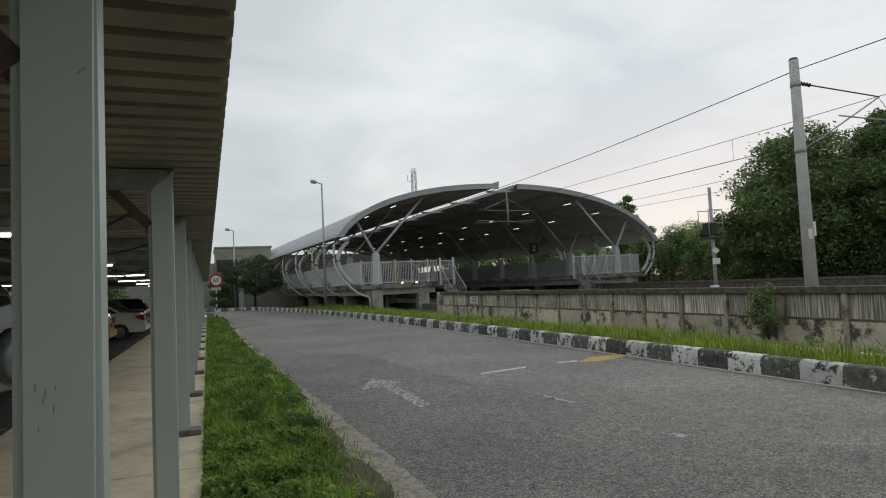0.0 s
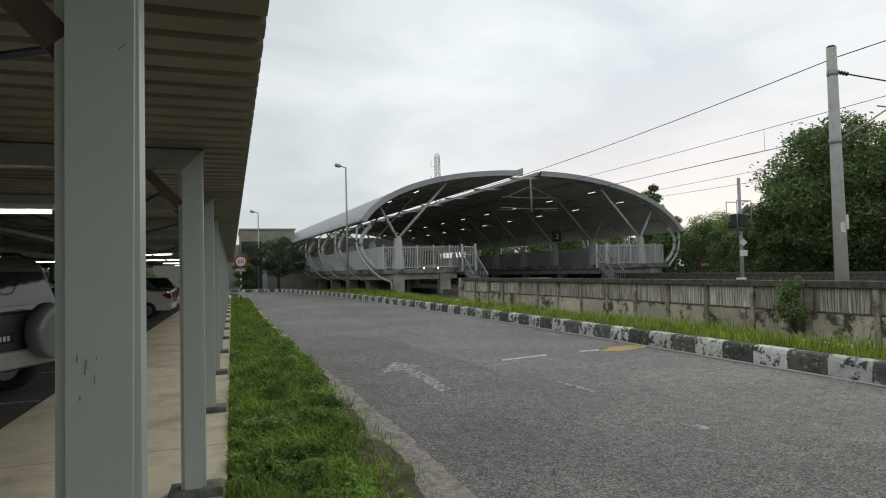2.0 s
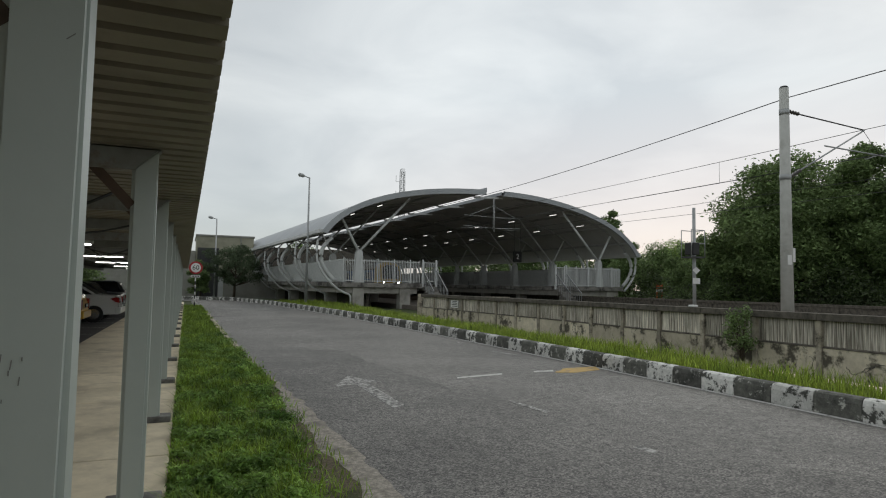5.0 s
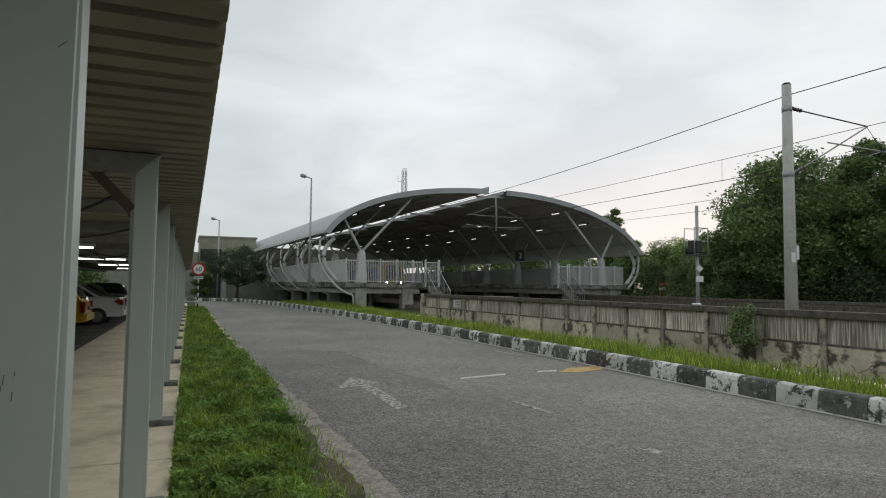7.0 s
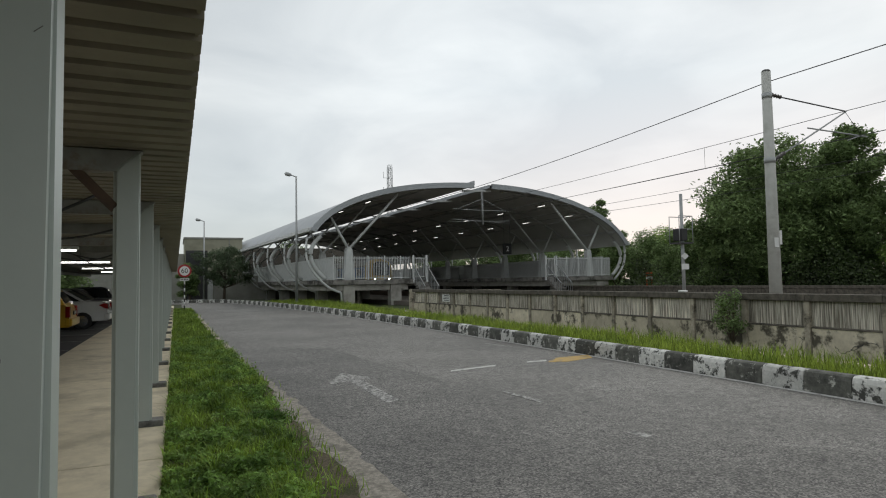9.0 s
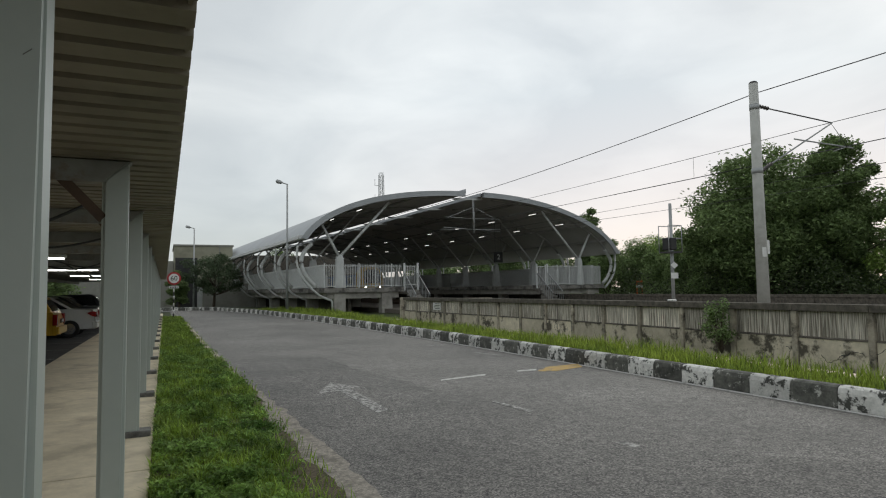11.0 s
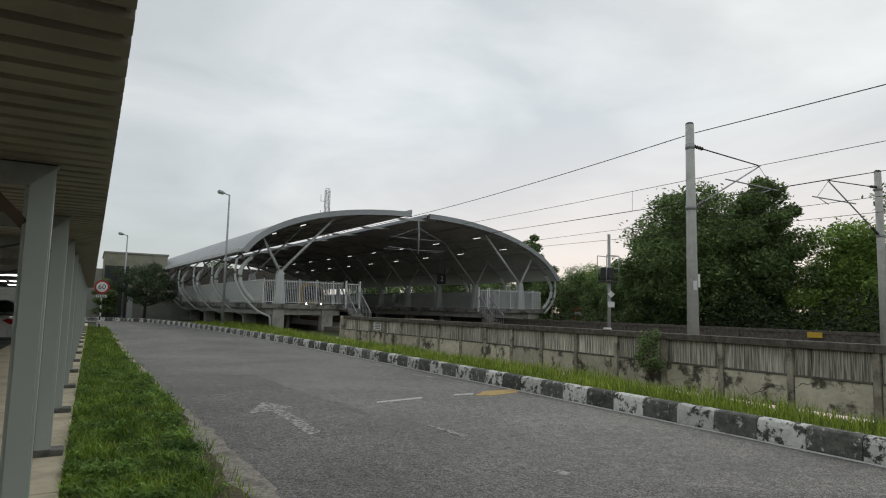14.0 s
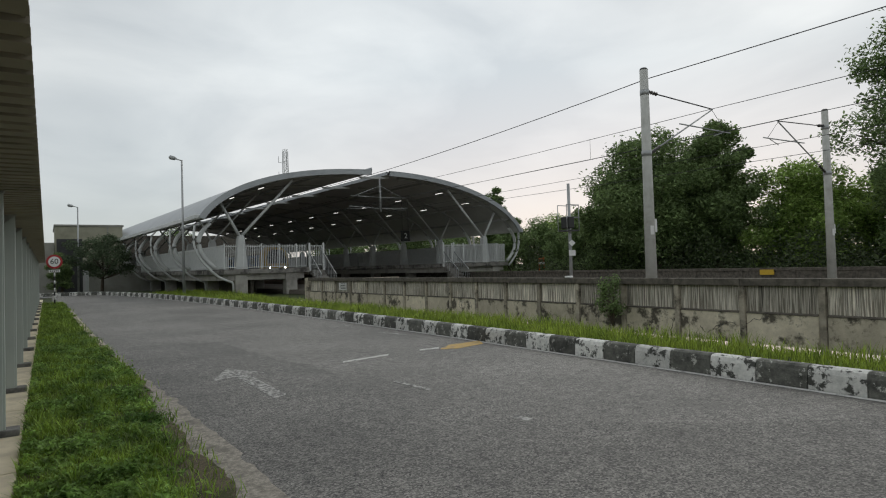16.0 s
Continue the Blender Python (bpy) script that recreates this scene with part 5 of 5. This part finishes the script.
part("pale_pillar", box(B(), 3.02, 3.5, 62.85, 63.3, -0.1, 2.4), M_rib, bld)
part("pilaster", box(B(), 5.0, 5.12, 62.9, 63.0, 0, 6.05), M_render_pale, bld)
low = thing("low_wall", pose(0, 0, 0), "low grey wall beside the building", "wall", kind="structure")
part("wall_body", box(B(), 3.5, 9.0, 61.6, 61.8, -0.1, 2.3), M_render_pale, low)

tower = thing("lattice_tower", pose(51.3, 148.5, 0), "distant grey steel lattice tower with antennas", "tower")
for sx in (-1, 1):
    for sy in (-1, 1):
        part("leg", tube(B(), [(0.8 * sx, 0.8 * sy, 0), (0.5 * sx, 0.5 * sy, 31.5)], 0.09, 6), M_galv, tower)
for k in range(16):
    z0, z1 = 2 * k, 2 * k + 2
    w0, w1 = 0.8 - 0.3 * z0 / 31.5, 0.8 - 0.3 * z1 / 31.5
    bm = B()
    for s in (-1, 1):
        tube(bm, [(-w0, s * w0, z0), (w1, s * w1, z1)], 0.04, 4)
        tube(bm, [(w0, s * w0, z0), (-w1, s * w1, z1)], 0.04, 4)
        tube(bm, [(s * w0, -w0, z0), (s * w1, w1, z1)], 0.04, 4)
        tube(bm, [(-w1, s * w1, z1), (w1, s * w1, z1)], 0.04, 4)
    part("lattice", bm, M_galv, tower)
for z in (24.5, 28.5):
    part("antenna", tube(B(), [(-0.5, -0.5, z), (-1.9, -0.5, z), (-1.9, -0.5, z + 1.6)], 0.07, 5), M_galv, tower)


# ---- plants ----
def tree(name, x, y, height, crown, material, label, leaves=9000, size=0.30, seed=1, trunk=0.22, bare=0.25, clumps=26, squash=1.0, puff=0.9, fill=0.45):
    """A tapered trunk with limbs; a crown of leaf clumps with gaps."""
    r = np.random.RandomState(seed)
    t = thing(name, pose(x, y, 0), label, "tree", "trees")
    z0 = height * bare
    bm = B()
    tube(bm, [(0, 0, -0.1), (0.05, 0.02, z0 * 0.6), (0.1, -0.05, z0 + 0.2 * height), (0.0, 0.1, height * 0.85)], [trunk * 1.3, trunk, trunk * 0.7, trunk * 0.2], 10)
    cs = []
    for k in range(clumps):
        f = (k + 0.5) / clumps
        zz = z0 + (height - z0) * f
        wide = crown * math.sin(math.pi * min(1, 0.16 + 0.80 * f)) ** 0.7
        ang = 2.4 * k + r.uniform(-0.5, 0.5)
        rad = wide * r.uniform(0.35, 0.95)
        c = np.array([rad * math.cos(ang), rad * math.sin(ang), zz * squash + r.uniform(-0.3, 0.3)])
        cs.append((c, crown * puff * r.uniform(0.22, 0.42)))
        if k % 2 == 0:
            tube(bm, [(0.05, 0, max(z0 * 0.7, zz - 0.4 * rad - 0.6)), tuple(c * [0.55, 0.55, 1] - [0, 0, 0.25 * rad]), tuple(c)], [trunk * 0.45, trunk * 0.25, 0.03], 6)
    part("trunk", bm, M_bark, t)
    per = leaves // clumps
    spots = []
    for c, rr in cs:
        d = r.normal(size=(per, 3))
        d /= np.linalg.norm(d, axis=1)[:, None]
        rad = rr * r.uniform(0.25, 1.05, per) ** 0.6
        p = c + d * rad[:, None] * [1.15, 1.15, 0.75]
        sprig = c + d * rr * r.uniform(0.7, 1.35, (per, 1)) * [1.1, 1.1, 0.8]
        p = np.where(r.uniform(size=(per, 1)) < 0.16, sprig, p)
        spots.append(p)
    # leaves on the inner twigs, which close the heart of the crown
    n_in = int(fill * leaves)
    d = r.normal(size=(n_in, 3))
    d /= np.linalg.norm(d, axis=1)[:, None]
    mid = np.array([0, 0, 0.5 * (z0 + height) * squash])
    spots.append(mid + d * (r.uniform(size=(n_in, 1)) ** 0.45) * [0.72 * crown, 0.72 * crown, 0.40 * (height - z0)])
    spots = np.concatenate(spots)
    ob = scatter_leaves("crown", spots, size * r.uniform(0.6, 1.4, len(spots)), material, seed)
    ob.parent = t
    return t


# beyond the tracks
tree("tree", 34.0, 24.0, 9.0, 4.5, M_leaf, "tall dense dark green tree beyond the back wall", 40000, 0.24, 11, 0.3, 0.12, 34)
tree("tree", 36.6, 21.3, 9.9, 2.7, M_leaf, "tall dark green tree beyond the back wall", 28600, 0.24, 12, 0.28, 0.1, 30)
tree("tree", 32.4, 26.6, 7.0, 2.5, M_leaf, "dark green tree beyond the back wall", 17600, 0.22, 13, 0.2, 0.08, 22)
tree("tree", 39.8, 17.2, 6.7, 3.7, M_leaf_light, "broad lighter green tree beyond the back wall", 26400, 0.24, 14, 0.22, 0.05, 26)
tree("tree", 42.4, 13.6, 6.4, 3.2, M_leaf_light, "broad lighter green tree beyond the back wall", 22000, 0.24, 15, 0.22, 0.05, 24)
tree("tree", 38.6, 10.3, 14.2, 4.4, M_leaf, "tall tree with loose foliage beyond the back wall", 26400, 0.24, 16, 0.28, 0.1, 30)
tree("tree", 37.2, 33.5, 5.0, 2.4, M_leaf, "low bushy tree near the platform end", 14300, 0.20, 17, 0.16, 0.03, 20)
tree("tree", 41.0, 39.0, 5.4, 2.6, M_leaf, "low bushy tree near the platform end", 14300, 0.22, 18, 0.16, 0.03, 20)
tree("tree", 44.0, 27.0, 8.0, 4.5, M_leaf, "dark green tree in the thicket", 19800, 0.29, 19, 0.25, 0.04, 24)
tree("tree", 47.0, 10.0, 7.5, 4.5, M_leaf, "dark green tree in the thicket", 17600, 0.29, 20, 0.25, 0.04, 24)
for k, (x, y, h) in enumerate(((49.0, 84.0, 8.4), (54.0, 79.0, 8.0), (59.0, 82.0, 8.6), (64.5, 79.0, 8.2))):
    tree("tree", x, y, h, 3.8, M_leaf, "dark green tree beyond the far platform", 7000, 0.36, 91 + k, 0.2, 0.04, 22)
tree("tree", 42.0, 44.5, 5.6, 2.6, M_leaf, "low bushy tree near the platform end", 11000, 0.22, 23, 0.16, 0.04, 20)
tree("tree", 46.0, 46.0, 6.0, 2.6, M_leaf_light, "low bushy tree near the platform end", 11000, 0.22, 24, 0.16, 0.04, 20)
tree("tree", 46.3, 57.0, 10.3, 2.3, M_leaf, "dark green tree behind the station roof", 17600, 0.26, 21, 0.25, 0.1, 24)
tree("tree", 41.5, 48.0, 6.2, 2.6, M_leaf, "dark green tree behind the station roof", 11000, 0.23, 22, 0.2, 0.05, 20)
# by the far building
tree("tree", 4.1, 56.5, 4.5, 3.1, M_leaf_far, "broad spreading tree in front of the far building", 14000, 0.16, 31, 0.11, 0.38, 34, 1.0, 0.55, 0.08)
tree("tree", 1.3, 60.5, 3.3, 1.2, M_leaf, "small tree in front of the far building", 8800, 0.14, 32, 0.1, 0.2, 16)
# behind the car park
for k, (x, y, h) in enumerate(((-24, 26, 7.5), (-27, 34, 8.0), (-21, 42, 7.0), (-30, 19, 8.5), (-17, 52, 7.0), (-26, 12, 8.0))):
    tree("tree", x, y, h, 3.6, M_leaf_far if k % 2 else M_leaf_light, "leafy tree behind the car park", 5000, 0.4, 41 + k, 0.2, 0.12, 20)

for k, (x, y, h) in enumerate(((41, 66, 8.0), (42, 76, 8.5), (39, 86, 8.0), (41, 96, 9.0), (30, 112, 9.0), (20, 116, 9.0), (10, 116, 8.0))):
    tree("tree", x, y, h, 4.2, M_leaf, "dark green tree behind the station", 6500, 0.4, 61 + k, 0.2, 0.05, 22)
for k, (x, y, h) in enumerate(((-15, 16, 5.5), (-15.5, 23, 6.0), (-15, 30, 5.5), (-14.5, 38, 6.0), (-13, 46, 5.5), (-9, 56, 5.0), (-16, 8, 5.5))):
    tree("tree", x, y, h, 3.3, M_leaf, "leafy tree at the edge of the car park", 7000, 0.3, 71 + k, 0.16, 0.04, 22)

# thicket under the trees, too dense to count; their shade is in its leaf colour
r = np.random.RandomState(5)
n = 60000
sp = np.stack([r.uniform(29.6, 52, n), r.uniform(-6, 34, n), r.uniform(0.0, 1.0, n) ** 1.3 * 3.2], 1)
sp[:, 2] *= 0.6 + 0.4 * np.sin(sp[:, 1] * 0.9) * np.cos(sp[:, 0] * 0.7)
tagged(scatter_leaves("thicket", sp, r.uniform(0.14, 0.32, n), M_thicket_shade, 6), "dense undergrowth beyond the back wall, darkened by painted tree shade", "undergrowth", kind="stuff")

# shrub rooted at the foot of the wall
sh = thing("shrub", pose(11.78, 8.3, -0.1), "leafy green shrub growing up the boundary wall", "shrub")
bm = B()
r = np.random.RandomState(7)
spots = []
for k in range(16):
    a, f = r.uniform(0, math.tau), r.uniform(0.35, 1.0)
    spread = 0.36 * (0.35 + 0.65 * math.sin(math.pi * min(1.0, 0.12 + 0.86 * f)))
    tip = np.array([0.35 * spread * math.cos(a) - 0.08, spread * 1.2 * math.sin(a), 1.32 * f])
    mid = tip * [0.4, 0.4, 0.55]
    tube(bm, [(0, 0, 0), tuple(mid), tuple(tip)], [0.014, 0.009, 0.004], 5)
    for g in np.linspace(0.25, 1, 9):
        p = mid * (1 - g) + tip * g
        spots.append(p + r.normal(scale=0.055, size=(9, 3)))
part("stems", bm, M_bark, sh)
spots = np.concatenate(spots)
ob = scatter_leaves("foliage", spots, r.uniform(0.05, 0.12, len(spots)), M_leaf, 8)
ob.parent = sh

# ---- grass ----
r = np.random.RandomState(21)


def strip(n, y0, y1, power):
    """Spots over the narrow strip, thicker towards its near end."""
    y = y0 + (y1 - y0) * r.uniform(size=n) ** power
    edge = np.array([lerp_line(GRASS_LINE, v) for v in y]) + 0.14 * np.array([noise.noise((0.9 * v, 2.0, 0)) for v in y]) + 0.09 * np.array([noise.noise((4.1 * v, 7.0, 0)) for v in y]) + 0.06 * r.normal(size=n) - 0.08 - 0.07 * np.clip(1 - y / 6, 0, 1)
    x = 0.01 + (edge - 0.01) * r.uniform(size=n)
    return np.stack([x, y, np.full(n, 0.025)], 1)


sp = np.concatenate([strip(56000, 0.2, 38, 2.0), strip(6000, -7, 0.3, 1.0), np.stack([1.0 + 0.32 * r.uniform(size=400), 1.0 + 4.5 * r.uniform(size=400), np.full(400, 0.03)], 1)])
clump = np.array([0.5 + 0.55 * noise.noise((2.4 * a, 2.4 * b, 0)) + 0.35 * noise.noise((7 * a, 7 * b, 3)) for a, b, _ in sp])
keep = clump > 0.16
sp, clump = sp[keep], clump[keep]
hh = (0.020 + 0.15 * np.clip(clump, 0, 1.3) ** 1.6) * r.uniform(0.5, 1.5, len(sp))
tagged(scatter_blades("grass", sp, hh, r.uniform(0.004, 0.010, len(sp)) * (1 + np.clip(sp[:, 1], 0, 60) * 0.06), M_grass, 1.3, 3), "short uneven green grass of the narrow strip", "grass", kind="stuff")
sp = strip(60000, 0.4, 16, 1.7)
clump = np.array([0.6 * noise.noise((1.5 * a + 5, 1.5 * b, 0)) + 0.6 * noise.noise((5.5 * a, 5.5 * b, 9)) for a, b, _ in sp])
keep = clump > -0.10
sp, clump = sp[keep], clump[keep]
sp[:, 2] = 0.03 + (0.03 + 0.17 * np.clip(clump + 0.08, 0, 1)) * r.uniform(0.35, 1.0, len(sp))
tagged(scatter_leaves("weeds", sp, r.uniform(0.025, 0.075, len(sp)), M_weed, 9, 0.8), "broad-leaved weeds among the grass", "weeds", kind="stuff")
n = 46000
y = -3 + 45 * r.uniform(size=n) ** 1.5
kx = np.array([kerb_x(v) for v in y]) + 0.17
wx = np.array([wall_x(v) for v in y]) - 0.50
f = r.uniform(size=n)
sp = np.stack([kx + (wx - kx) * f, y, np.array([verge_z(a, b) - 0.01 for a, b in zip(y, f)])], 1)
clump = np.array([0.5 + 0.5 * noise.noise((0.9 * a, 0.9 * b, 0)) for a, b, _ in sp])
hh = (0.08 + 0.30 * clump) * r.uniform(0.35, 1.35, n) * (0.45 + 0.65 * np.minimum(1, 2.6 * f)) * np.where(f > 0.72, 1.0 - 2.4 * (f - 0.72), 1.0) * np.where((f > 0.55) & (y < 6.5), 0.45, 1.0)
tagged(scatter_blades("tall_grass", sp, hh, r.uniform(0.006, 0.015, n) * (1 + np.clip(y, 0, 60) * 0.05), M_tall, 0.8, 4), "tall yellow-green grass on the verge by the wall", "grass", kind="stuff")
